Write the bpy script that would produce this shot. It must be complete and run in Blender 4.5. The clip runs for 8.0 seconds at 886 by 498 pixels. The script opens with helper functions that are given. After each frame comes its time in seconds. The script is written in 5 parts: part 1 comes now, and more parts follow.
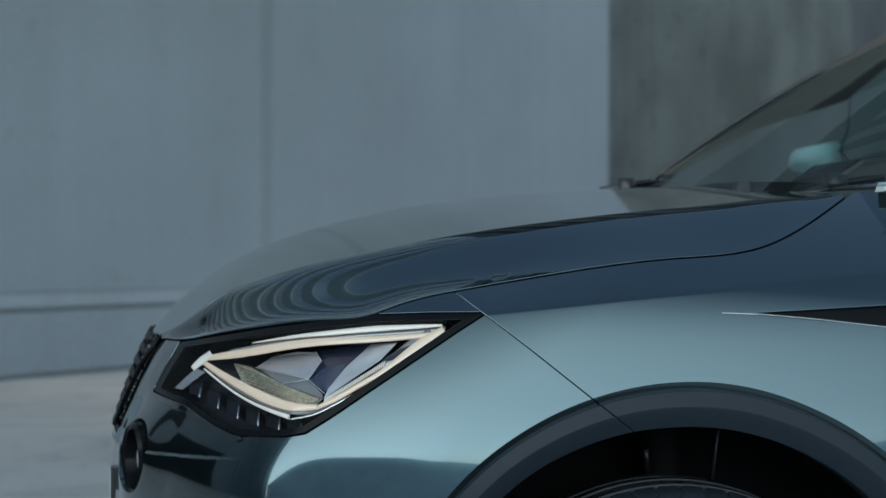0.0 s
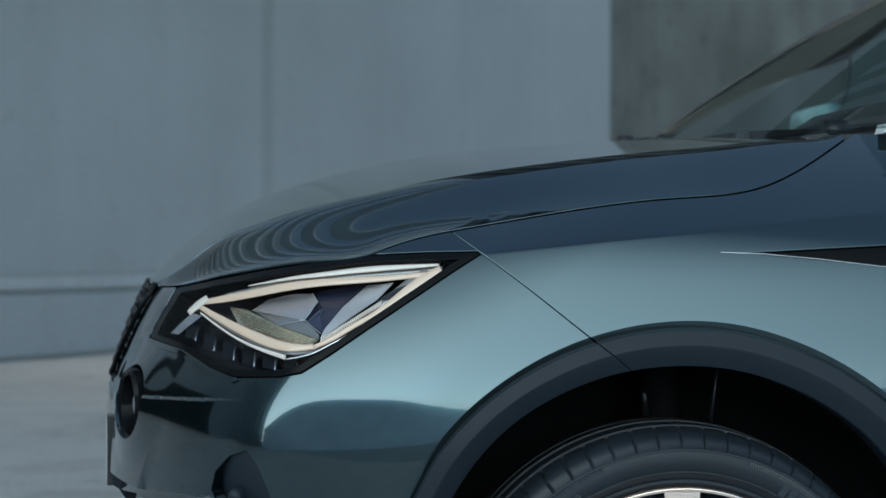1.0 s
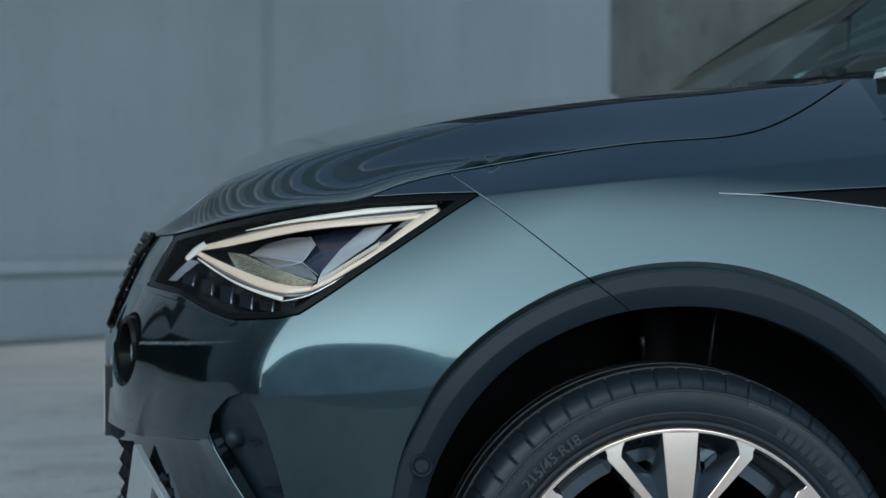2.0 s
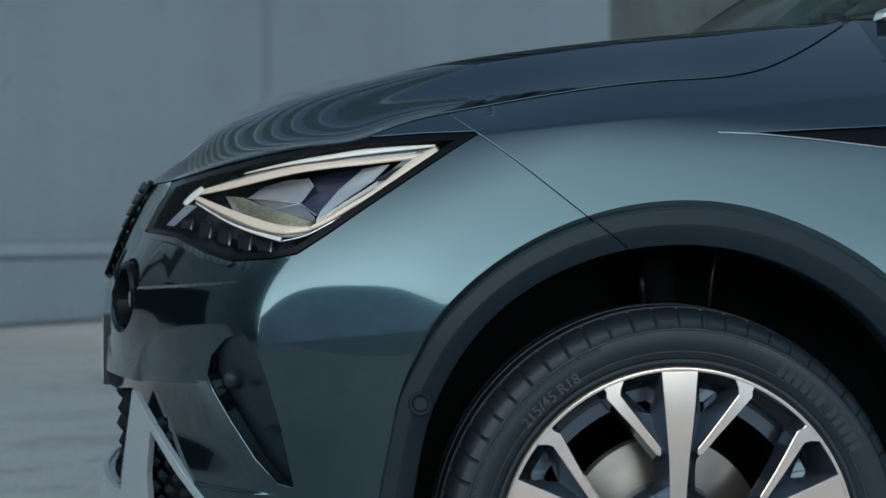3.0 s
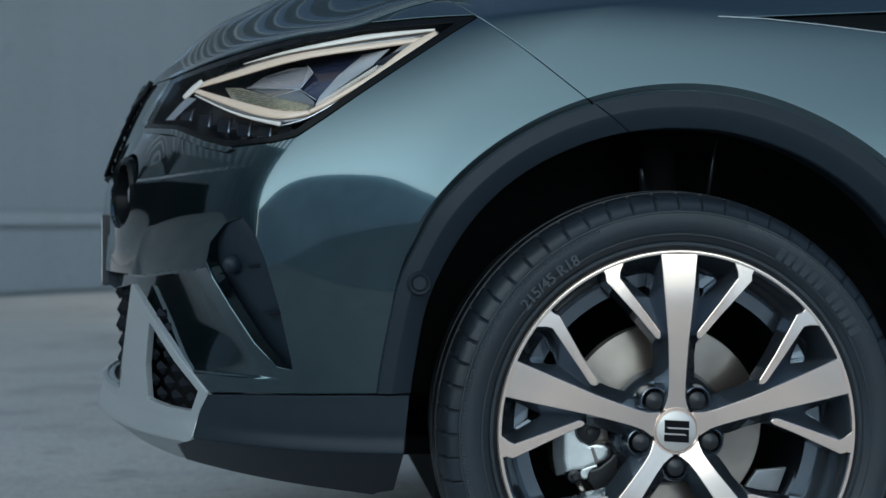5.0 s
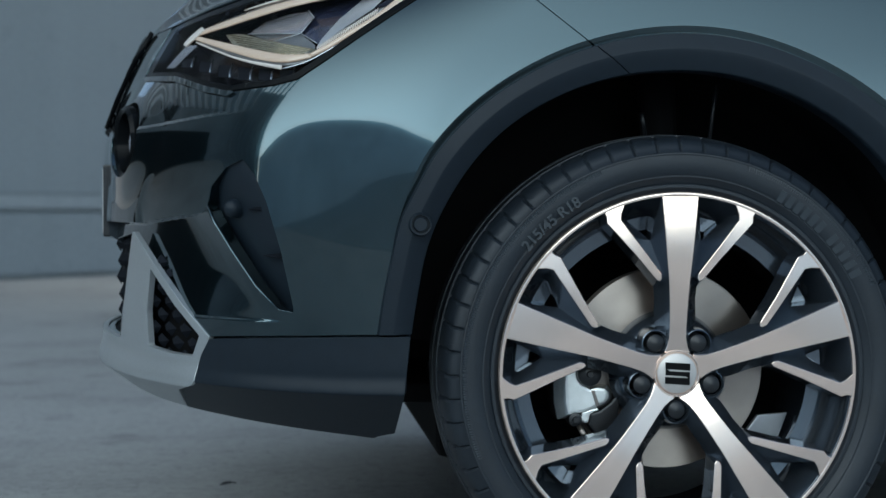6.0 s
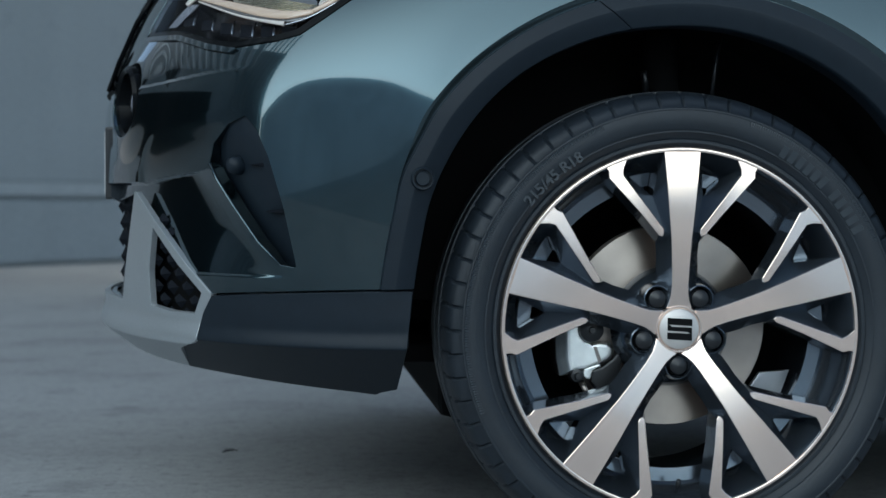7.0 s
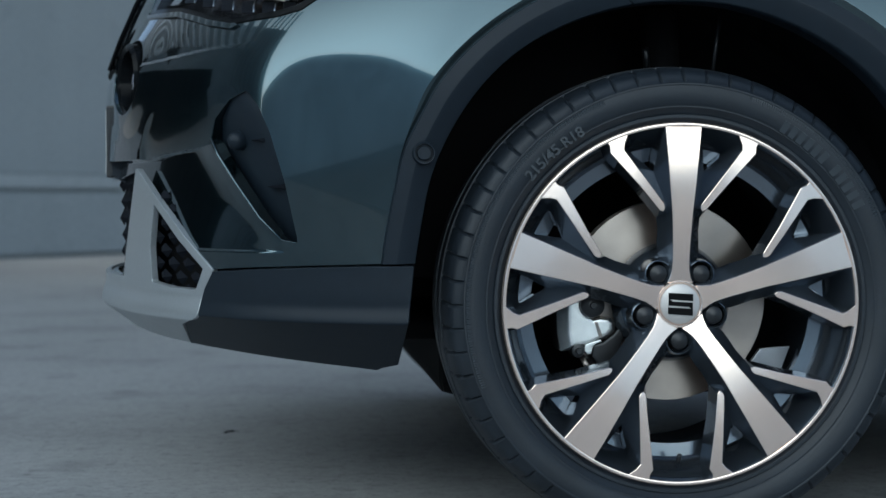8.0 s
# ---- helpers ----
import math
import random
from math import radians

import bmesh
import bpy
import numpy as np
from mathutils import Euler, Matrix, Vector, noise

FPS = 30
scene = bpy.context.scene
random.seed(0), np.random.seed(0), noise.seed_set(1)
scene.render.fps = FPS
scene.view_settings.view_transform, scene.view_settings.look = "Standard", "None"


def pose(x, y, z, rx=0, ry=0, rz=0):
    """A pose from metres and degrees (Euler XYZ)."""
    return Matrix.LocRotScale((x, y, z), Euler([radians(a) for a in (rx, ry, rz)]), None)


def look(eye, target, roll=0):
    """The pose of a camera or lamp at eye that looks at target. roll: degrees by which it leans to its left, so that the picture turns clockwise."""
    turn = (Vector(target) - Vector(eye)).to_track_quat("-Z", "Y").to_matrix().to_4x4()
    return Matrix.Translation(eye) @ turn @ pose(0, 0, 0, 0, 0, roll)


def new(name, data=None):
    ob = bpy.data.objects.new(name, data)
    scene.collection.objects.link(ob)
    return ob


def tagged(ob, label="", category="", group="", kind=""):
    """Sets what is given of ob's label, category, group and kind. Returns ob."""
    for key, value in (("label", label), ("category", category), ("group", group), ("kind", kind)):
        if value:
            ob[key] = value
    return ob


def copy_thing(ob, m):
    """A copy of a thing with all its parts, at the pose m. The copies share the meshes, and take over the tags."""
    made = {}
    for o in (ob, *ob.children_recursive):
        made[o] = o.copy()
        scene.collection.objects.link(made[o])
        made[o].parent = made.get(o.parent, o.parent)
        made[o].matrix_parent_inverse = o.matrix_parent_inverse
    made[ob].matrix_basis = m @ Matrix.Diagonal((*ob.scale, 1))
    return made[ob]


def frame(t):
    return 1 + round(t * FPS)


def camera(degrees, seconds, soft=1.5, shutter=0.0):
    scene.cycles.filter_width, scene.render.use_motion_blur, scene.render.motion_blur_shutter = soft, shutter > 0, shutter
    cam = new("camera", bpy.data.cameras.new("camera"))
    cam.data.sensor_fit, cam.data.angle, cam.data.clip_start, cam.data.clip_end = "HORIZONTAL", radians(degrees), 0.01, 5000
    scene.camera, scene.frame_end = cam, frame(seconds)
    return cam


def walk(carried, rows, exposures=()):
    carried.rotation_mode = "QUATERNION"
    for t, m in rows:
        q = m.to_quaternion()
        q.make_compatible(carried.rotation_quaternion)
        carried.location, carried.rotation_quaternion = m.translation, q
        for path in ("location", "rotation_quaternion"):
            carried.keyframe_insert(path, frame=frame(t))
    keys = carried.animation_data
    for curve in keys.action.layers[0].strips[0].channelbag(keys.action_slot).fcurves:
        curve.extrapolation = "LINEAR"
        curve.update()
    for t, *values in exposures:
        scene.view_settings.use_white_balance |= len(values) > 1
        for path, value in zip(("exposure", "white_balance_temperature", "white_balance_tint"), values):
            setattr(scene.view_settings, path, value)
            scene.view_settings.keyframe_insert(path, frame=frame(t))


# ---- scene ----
cam = camera(30.0, 8.0)
cam.data.dof.use_dof, cam.data.dof.focus_distance, cam.data.dof.aperture_fstop = True, 2.22, 5.6
PATH = [
    (0, (-0.553, -2.198, 0.97), (-0.348, -0.209, 0.969), 0.1),
    (0.5, (-0.548, -2.191, 0.936), (-0.344, -0.202, 0.93), 0.1),
    (1, (-0.545, -2.187, 0.898), (-0.342, -0.197, 0.887), 0.1),
    (1.5, (-0.543, -2.185, 0.862), (-0.34, -0.195, 0.848), 0.1),
    (3, (-0.539, -2.178, 0.757), (-0.336, -0.188, 0.727), 0.0),
    (3.5, (-0.538, -2.175, 0.721), (-0.335, -0.186, 0.689), 0.1),
    (4, (-0.538, -2.176, 0.684), (-0.335, -0.187, 0.647), 0.1),
    (4.5, (-0.538, -2.177, 0.65), (-0.335, -0.187, 0.61), 0.1),
    (6, (-0.541, -2.181, 0.547), (-0.337, -0.192, 0.495), 0.1),
    (6.5, (-0.542, -2.181, 0.521), (-0.339, -0.192, 0.464), 0.1),
    (7, (-0.543, -2.183, 0.495), (-0.34, -0.194, 0.436), 0.1),
    (7.5, (-0.545, -2.186, 0.477), (-0.341, -0.197, 0.417), 0.1),
    (8, (-0.546, -2.186, 0.467), (-0.342, -0.197, 0.403), 0.1),
]
walk(cam, [(t, look(eye, target, roll)) for t, eye, target, roll in PATH], [(0, 2.34, 6850, 2), (3.5, 2.24, 6780, 2), (8, 2.06, 6700, 5)])

# ------------------------------------------------------------------ world and light
world = bpy.data.worlds.new("sky")
scene.world = world
world.use_nodes = True
wn = world.node_tree.nodes
sky = wn.new("ShaderNodeTexSky")
sky.sky_type, sky.sun_disc = "NISHITA", False
sky.sun_elevation, sky.sun_rotation = radians(54), radians(31)
sky.air_density, sky.dust_density, sky.ozone_density = 1.0, 0.2, 1.0
# a veil of cloud added to shape reflections: brightest low at near left, opposite the sun
haze = wn.new("ShaderNodeMix")
haze.data_type = "RGBA"
haze.inputs["Factor"].default_value = 0.78
haze_in, haze_out = [i for i in haze.inputs if i.type == "RGBA"], [o for o in haze.outputs if o.type == "RGBA"]
up, split, rise, veil = wn.new("ShaderNodeTexCoord"), wn.new("ShaderNodeVectorMath"), wn.new("ShaderNodeMapRange"), wn.new("ShaderNodeVectorMath")
split.operation = "DOT_PRODUCT"
split.inputs[1].default_value = (-0.65, -0.69, -0.34)
rise.inputs["From Min"].default_value = 0.03
rise.inputs["To Min"].default_value, rise.inputs["To Max"].default_value = 0.04, 2.58
veil.operation = "SCALE"
veil.inputs[0].default_value = (3.32, 3.76, 4.06)
world.node_tree.links.new(up.outputs["Generated"], split.inputs[0])
world.node_tree.links.new(split.outputs["Value"], rise.inputs["Value"])
world.node_tree.links.new(rise.outputs[0], veil.inputs["Scale"])
world.node_tree.links.new(veil.outputs[0], haze_in[1])
world.node_tree.links.new(sky.outputs[0], haze_in[0])
world.node_tree.links.new(haze_out[0], wn["Background"].inputs[0])
wn["Background"].inputs[1].default_value = 0.15
# a weak sun behind thin cloud, high over the far side of the yard
sun_data = bpy.data.lights.new("sun", "SUN")
sun_data.energy, sun_data.angle, sun_data.color = 0.42, radians(24), (1.0, 0.95, 0.90)
sun = new("sun", sun_data)
sun.rotation_euler = Vector((0.30, 0.50, 0.80)).to_track_quat("Z", "Y").to_euler()

# ------------------------------------------------------------------ materials


def material(name, color, rough=0.5, metal=0.0, coat=0.0, coat_rough=0.03, spec=0.5, mottle=0.0, mottle_scale=3.0,
             grain=0.0, grain_scale=120.0, bump=0.0, bump_scale=200.0, rough_var=0.0, piece_var=0.0):
    """A node material: base colour with variation at two scales, relief and uneven gloss."""
    m = bpy.data.materials.new(name)
    m.use_nodes = True
    n, l = m.node_tree.nodes, m.node_tree.links
    b = n["Principled BSDF"]
    b.inputs["Base Color"].default_value = (*color, 1)
    b.inputs["Roughness"].default_value = rough
    b.inputs["Metallic"].default_value = metal
    b.inputs["Coat Weight"].default_value = coat
    b.inputs["Coat Roughness"].default_value = coat_rough
    b.inputs["Specular IOR Level"].default_value = spec
    tc = n.new("ShaderNodeTexCoord")

    def tex(scale, detail=5.0):
        t = n.new("ShaderNodeTexNoise")
        t.inputs["Scale"].default_value, t.inputs["Detail"].default_value = scale, detail
        l.new(tc.outputs["Object"], t.inputs["Vector"])
        return t.outputs["Fac"]

    value = None
    for amount, scale in ((mottle, mottle_scale), (grain, grain_scale)):
        if amount:
            r = n.new("ShaderNodeMapRange")
            r.inputs["From Min"].default_value, r.inputs["From Max"].default_value = 0.3, 0.7
            r.inputs["To Min"].default_value, r.inputs["To Max"].default_value = 1 - amount, 1 + amount
            l.new(tex(scale), r.inputs["Value"])
            if value is None:
                value = r.outputs[0]
            else:
                k = n.new("ShaderNodeMath")
                k.operation = "MULTIPLY"
                l.new(value, k.inputs[0]), l.new(r.outputs[0], k.inputs[1])
                value = k.outputs[0]
    if value is not None:
        v = n.new("ShaderNodeVectorMath")
        v.operation = "SCALE"
        v.inputs[0].default_value = color
        l.new(value, v.inputs["Scale"])
        l.new(v.outputs[0], b.inputs["Base Color"])
    if rough_var:
        r = n.new("ShaderNodeMapRange")
        r.inputs["To Min"].default_value, r.inputs["To Max"].default_value = max(0.0, rough - rough_var), min(1.0, rough + rough_var)
        l.new(tex(18.0), r.inputs["Value"])
        l.new(r.outputs[0], b.inputs["Roughness"])
    if bump:
        p = n.new("ShaderNodeBump")
        p.inputs["Strength"].default_value, p.inputs["Distance"].default_value = bump, 0.002
        l.new(tex(bump_scale, 3.0), p.inputs["Height"])
        l.new(p.outputs[0], b.inputs["Normal"])
    return m


PAINT = material("blue_grey_paint", (0.033, 0.065, 0.078), 0.11, 0.95, 1.0, 0.015, grain=0.10, grain_scale=900)
PAINT.node_tree.nodes["Principled BSDF"].inputs["Coat IOR"].default_value = 1.52
PLASTIC = material("grey_plastic", (0.0090, 0.0152, 0.0222), 0.46, spec=0.23, grain=0.08, grain_scale=60, bump=0.08, bump_scale=900)
BLACK = material("black_plastic", (0.012, 0.013, 0.015), 0.35, mottle=0.1)
MATT = material("matt_black_plastic", (0.006, 0.008, 0.012), 0.8, mottle=0.15, spec=0.12)
GLOSS = material("gloss_black", (0.004, 0.005, 0.006), 0.12, spec=0.07)
DOOR_CARD = material("door_card", (0.030, 0.050, 0.055), 0.6, mottle=0.2, mottle_scale=9)
LINING_GREY = material("pillar_lining", (0.078, 0.073, 0.064), 0.8, mottle=0.12, spec=0.15)
LINER = material("wheel_liner", (0.0035, 0.0035, 0.004), 0.9, spec=0.2, mottle=0.2, mottle_scale=12)
SILVER = material("silver_trim", (0.40, 0.43, 0.45), 0.34, 0.55, rough_var=0.06, grain=0.04, grain_scale=300)
# pinkish base: a warm reflection on the spokes is tinted into the alloy
MACHINED = material("machined_alloy", (0.95, 0.76, 0.66), 0.15, 0.9, 0.6, 0.05, rough_var=0.05, grain=0.03, grain_scale=500)
ALLOY = material("dark_alloy", (0.120, 0.145, 0.175), 0.20, 0.85, 0.8, 0.06, grain=0.06, grain_scale=200)
RUBBER = material("tyre_rubber", (0.0075, 0.0125, 0.0185), 0.52, mottle=0.18, mottle_scale=14, grain=0.12, grain_scale=260, bump=0.15, bump_scale=700)
INK = material("raised_rubber", (0.022, 0.030, 0.038), 0.42)
# coppery base: the disc's warm reflected streak is put into the steel's colour
STEEL = material("brake_steel", (0.37, 0.32, 0.285), 0.34, 0.9, mottle=0.10, mottle_scale=25, rough_var=0.08)


def turned(m, amount):
    """Lathe marks round the hub: the gloss spreads outward from the centre."""
    n, l = m.node_tree.nodes, m.node_tree.links
    at, flat = n.new("ShaderNodeTexCoord"), n.new("ShaderNodeVectorMath")
    flat.operation = "MULTIPLY"
    flat.inputs[1].default_value = (1, 0, 1)
    l.new(at.outputs["Object"], flat.inputs[0])
    l.new(flat.outputs[0], n["Principled BSDF"].inputs["Tangent"])
    n["Principled BSDF"].inputs["Anisotropic"].default_value = amount


turned(MACHINED, 0.60)
turned(STEEL, 0.85)
CAST = material("cast_aluminium", (0.80, 0.81, 0.79), 0.36, 0.85, mottle=0.12, mottle_scale=40, bump=0.08, bump_scale=400)
CHROME = material("chrome", (0.75, 0.76, 0.78), 0.08, 1.0)
REFLECT = material("reflector", (0.44, 0.46, 0.52), 0.24, 0.7)
HOUSING = material("lamp_housing", (0.013, 0.015, 0.022), 0.22, 0.4)
# body-coloured cap made pale teal: the sky's reflection is put into its colour
MIRROR_CAP = material("sky_pale_mirror_cap", (0.55, 0.76, 0.75), 0.45, coat=0.2, mottle=0.05)
GREYCAP = material("cap_silver", (0.62, 0.58, 0.55), 0.42, 0.6)
PLATE = material("plate_white", (0.6, 0.6, 0.6), 0.35)
LIGHTPIPE = material("light_pipe", (0.42, 0.34, 0.27), 0.12, coat=1.0)


def glow(m, color, strength):
    b = m.node_tree.nodes["Principled BSDF"]
    b.inputs["Emission Color"].default_value, b.inputs["Emission Strength"].default_value = (*color, 1), strength


PIPE_DIM = material("light_guide", (0.56, 0.54, 0.51), 0.15, coat=1.0)
BLADE = material("clear_blade", (0.16, 0.17, 0.18), 0.18, 0.3, coat=1.0)
PALE = material("pale_reflector", (0.40, 0.42, 0.45), 0.30, 0.3, mottle=0.12, mottle_scale=30)
BLUEGLASS = material("blue_coating", (0.030, 0.038, 0.075), 0.12, 0.5, coat=1.0)
TRAY = material("tray_reflector", (0.27, 0.27, 0.22), 0.30, 0.6, mottle=0.45, mottle_scale=160, grain=0.3, grain_scale=600)
GOLD = material("ribbed_reflector", (0.62, 0.52, 0.34), 0.25, 0.8)
glow(LIGHTPIPE, (1.0, 0.80, 0.66), 0.042)
glow(PIPE_DIM, (1.0, 0.85, 0.74), 0.022)


def clear_cover(name, tint, ior, gain=1.0):
    """A thin clear shell: sees straight through, with a glossy skin."""
    m = bpy.data.materials.new(name)
    m.use_nodes = True
    n, l = m.node_tree.nodes, m.node_tree.links
    t, g, f, x = n.new("ShaderNodeBsdfTransparent"), n.new("ShaderNodeBsdfGlossy"), n.new("ShaderNodeFresnel"), n.new("ShaderNodeMixShader")
    t.inputs[0].default_value = (*tint, 1)
    g.inputs["Roughness"].default_value = 0.02
    f.inputs[0].default_value = ior
    k = n.new("ShaderNodeMath")
    k.operation = "MULTIPLY"
    k.inputs[1].default_value = gain
    l.new(f.outputs[0], k.inputs[0]), l.new(k.outputs[0], x.inputs[0]), l.new(t.outputs[0], x.inputs[1]), l.new(g.outputs[0], x.inputs[2])
    l.new(x.outputs[0], n["Material Output"].inputs[0])
    return m


LENS = clear_cover("clear_lens", (0.95, 0.96, 0.97), 1.25, 0.25)
SCREEN = clear_cover("windscreen_glass", (0.66, 0.74, 0.75), 1.15, 0.15)


def concrete(name, color, mottle, rough=0.85, streak=0.0, speck=0.0):
    """Concrete with clouds, fine grain, pores and, on walls, faint upright run-marks."""
    m = material(name, color, rough, mottle=mottle, mottle_scale=0.55, grain=0.10, grain_scale=40.0, bump=0.25, bump_scale=60.0, spec=0.3)
    n, l = m.node_tree.nodes, m.node_tree.links
    b = n["Principled BSDF"]
    src = b.inputs["Base Color"].links[0].from_socket
    tc = n.new("ShaderNodeTexCoord")
    for amount, scale, low, high in ((streak, (2.2, 2.2, 0.05), 0.42, 0.75), (speck, (3.0, 3.0, 3.0), 0.58, 0.74)):
        if not amount:
            continue
        mp = n.new("ShaderNodeMapping")
        mp.inputs["Scale"].default_value = scale
        l.new(tc.outputs["Object"], mp.inputs[0])
        t = n.new("ShaderNodeTexNoise")
        t.inputs["Scale"].default_value, t.inputs["Detail"].default_value = 1.6, 6.0
        l.new(mp.outputs[0], t.inputs["Vector"])
        r = n.new("ShaderNodeMapRange")
        r.inputs["From Min"].default_value, r.inputs["From Max"].default_value = low, high
        r.inputs["To Min"].default_value, r.inputs["To Max"].default_value = 1.0, 1 - amount
        l.new(t.outputs["Fac"], r.inputs["Value"])
        v = n.new("ShaderNodeVectorMath")
        v.operation = "SCALE"
        l.new(src, v.inputs[0]), l.new(r.outputs[0], v.inputs["Scale"])
        src = v.outputs[0]
    l.new(src, b.inputs["Base Color"])
    return m


WALL = concrete("pale_concrete", (0.258, 0.296, 0.325), 0.07, streak=0.05, speck=0.07)
# slightly darker tone for the joint between the panels
WALL_SEAM = concrete("joint_concrete", (0.225, 0.255, 0.278), 0.10)
WALL2 = concrete("raw_concrete", (0.104, 0.118, 0.116), 0.30, streak=0.15, speck=0.35)
FLOOR = concrete("floor_concrete", (0.350, 0.356, 0.356), 0.14, 0.7, speck=0.30)
# exposed grit, pits and long scuffs in the floor
fn, fl = FLOOR.node_tree.nodes, FLOOR.node_tree.links
fb = fn["Principled BSDF"]
f_src, f_at = fb.inputs["Base Color"].links[0].from_socket, fn.new("ShaderNodeTexCoord")
for f_scale, f_low, f_high, f_amount in (((55, 55, 55), 0.55, 0.72, 0.30), ((170, 170, 170), 0.50, 0.70, 0.28), ((14, 22, 14), 0.56, 0.70, 0.16), ((1.2, 2.2, 1.2), 0.50, 0.66, 0.16)):
    f_map, f_noise, f_range, f_mul = fn.new("ShaderNodeMapping"), fn.new("ShaderNodeTexNoise"), fn.new("ShaderNodeMapRange"), fn.new("ShaderNodeVectorMath")
    f_map.inputs["Scale"].default_value = f_scale
    f_noise.inputs["Scale"].default_value, f_noise.inputs["Detail"].default_value = 1.0, 4.0
    f_range.inputs["From Min"].default_value, f_range.inputs["From Max"].default_value = f_low, f_high
    f_range.inputs["To Min"].default_value, f_range.inputs["To Max"].default_value = 1.0, 1.0 - f_amount
    f_mul.operation = "SCALE"
    fl.new(f_at.outputs["Object"], f_map.inputs[0]), fl.new(f_map.outputs[0], f_noise.inputs["Vector"])
    fl.new(f_noise.outputs["Fac"], f_range.inputs["Value"]), fl.new(f_range.outputs[0], f_mul.inputs["Scale"])
    fl.new(f_src, f_mul.inputs[0])
    f_src = f_mul.outputs[0]
fl.new(f_src, fb.inputs["Base Color"])
SOFFIT = concrete("soffit_paint", (0.76, 0.78, 0.80), 0.10)
HILL = concrete("blue_grey_hill", (0.40, 0.53, 0.63), 0.12)
DARK_PANEL = material("dark_gate", (0.007, 0.008, 0.011), 0.5, spec=0.2, mottle=0.3, mottle_scale=2)
ENDWALL = concrete("grey_render", (0.35, 0.395, 0.43), 0.15)
ASPHALT = concrete("asphalt", (0.190, 0.222, 0.245), 0.15, 0.9, speck=0.2)
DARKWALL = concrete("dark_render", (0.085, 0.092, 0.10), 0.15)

# ------------------------------------------------------------------ mesh helpers


def part(name, mesh, mat, parent=None, label=""):
    if isinstance(mesh, bmesh.types.BMesh):
        bm, mesh = mesh, bpy.data.meshes.new(name)
        bm.to_mesh(mesh)
        bm.free()
    if mat and not mesh.materials:
        mesh.materials.append(mat)
    ob = new(name, mesh)
    ob.parent = parent
    return tagged(ob, label)


def thing(name, label, category, at=(0, 0, 0), group="", kind=""):
    ob = new(name)
    ob.empty_display_size = 0.05
    ob.location = at
    return tagged(ob, label, category, group, kind)


def box(x0, y0, z0, x1, y1, z1, bevel=0.0):
    bm = bmesh.new()
    bmesh.ops.create_cube(bm, size=1)
    bmesh.ops.transform(bm, matrix=Matrix.LocRotScale(((x0 + x1) / 2, (y0 + y1) / 2, (z0 + z1) / 2), None, (x1 - x0, y1 - y0, z1 - z0)), verts=bm.verts)
    if bevel:
        bmesh.ops.bevel(bm, geom=bm.edges[:], offset=bevel, segments=2, affect="EDGES", profile=0.6)
    return bm


def smooth_faces(bm):
    for f in bm.faces:
        f.smooth = True
    return bm


def spline(pts):
    """A natural cubic through (v, value) pairs, straight outside them."""
    xs, ys = np.array([p[0] for p in pts], float), np.array([p[1] for p in pts], float)
    n, h = len(xs), np.diff(xs)
    a, r = np.eye(n), np.zeros(n)
    for i in range(1, n - 1):
        a[i, i - 1:i + 2] = h[i - 1], 2 * (h[i - 1] + h[i]), h[i]
        r[i] = 6 * ((ys[i + 1] - ys[i]) / h[i] - (ys[i] - ys[i - 1]) / h[i - 1])
    m = np.linalg.solve(a, r)

    def value(v):
        v = np.asarray(v, float)
        c = np.clip(v, xs[0], xs[-1])
        i = np.clip(np.searchsorted(xs, c) - 1, 0, n - 2)
        p, q, d = xs[i + 1] - c, c - xs[i], h[i]
        out = (m[i] * p ** 3 + m[i + 1] * q ** 3) / (6 * d) + (ys[i] / d - m[i] * d / 6) * p + (ys[i + 1] / d - m[i + 1] * d / 6) * q
        s0 = (ys[1] - ys[0]) / h[0] - h[0] * (2 * m[0] + m[1]) / 6
        s1 = (ys[-1] - ys[-2]) / h[-1] + h[-1] * (m[-2] + 2 * m[-1]) / 6
        return out + np.where(v < xs[0], (v - xs[0]) * s0, 0) + np.where(v > xs[-1], (v - xs[-1]) * s1, 0)

    return value


def polygon(pts):
    """Signed distance to a polygon in the car's side view (x, z); positive inside."""
    def d(x, y, z):
        best, odd = np.full(np.shape(x), 1e9), np.zeros(np.shape(x), bool)
        for (ax, az), (bx, bz) in zip(pts, pts[1:] + pts[:1]):
            ex, ez = bx - ax, bz - az
            t = np.clip(((x - ax) * ex + (z - az) * ez) / (ex * ex + ez * ez), 0, 1)
            best = np.minimum(best, np.hypot(x - ax - t * ex, z - az - t * ez))
            odd ^= ((az > z) != (bz > z)) & (x < ax + (z - az) * ex / (ez if ez else 1e-9))
        return np.where(odd, best, -best)
    return d


def outside(fn, gap=0.0):
    return lambda x, y, z: -fn(x, y, z) - gap


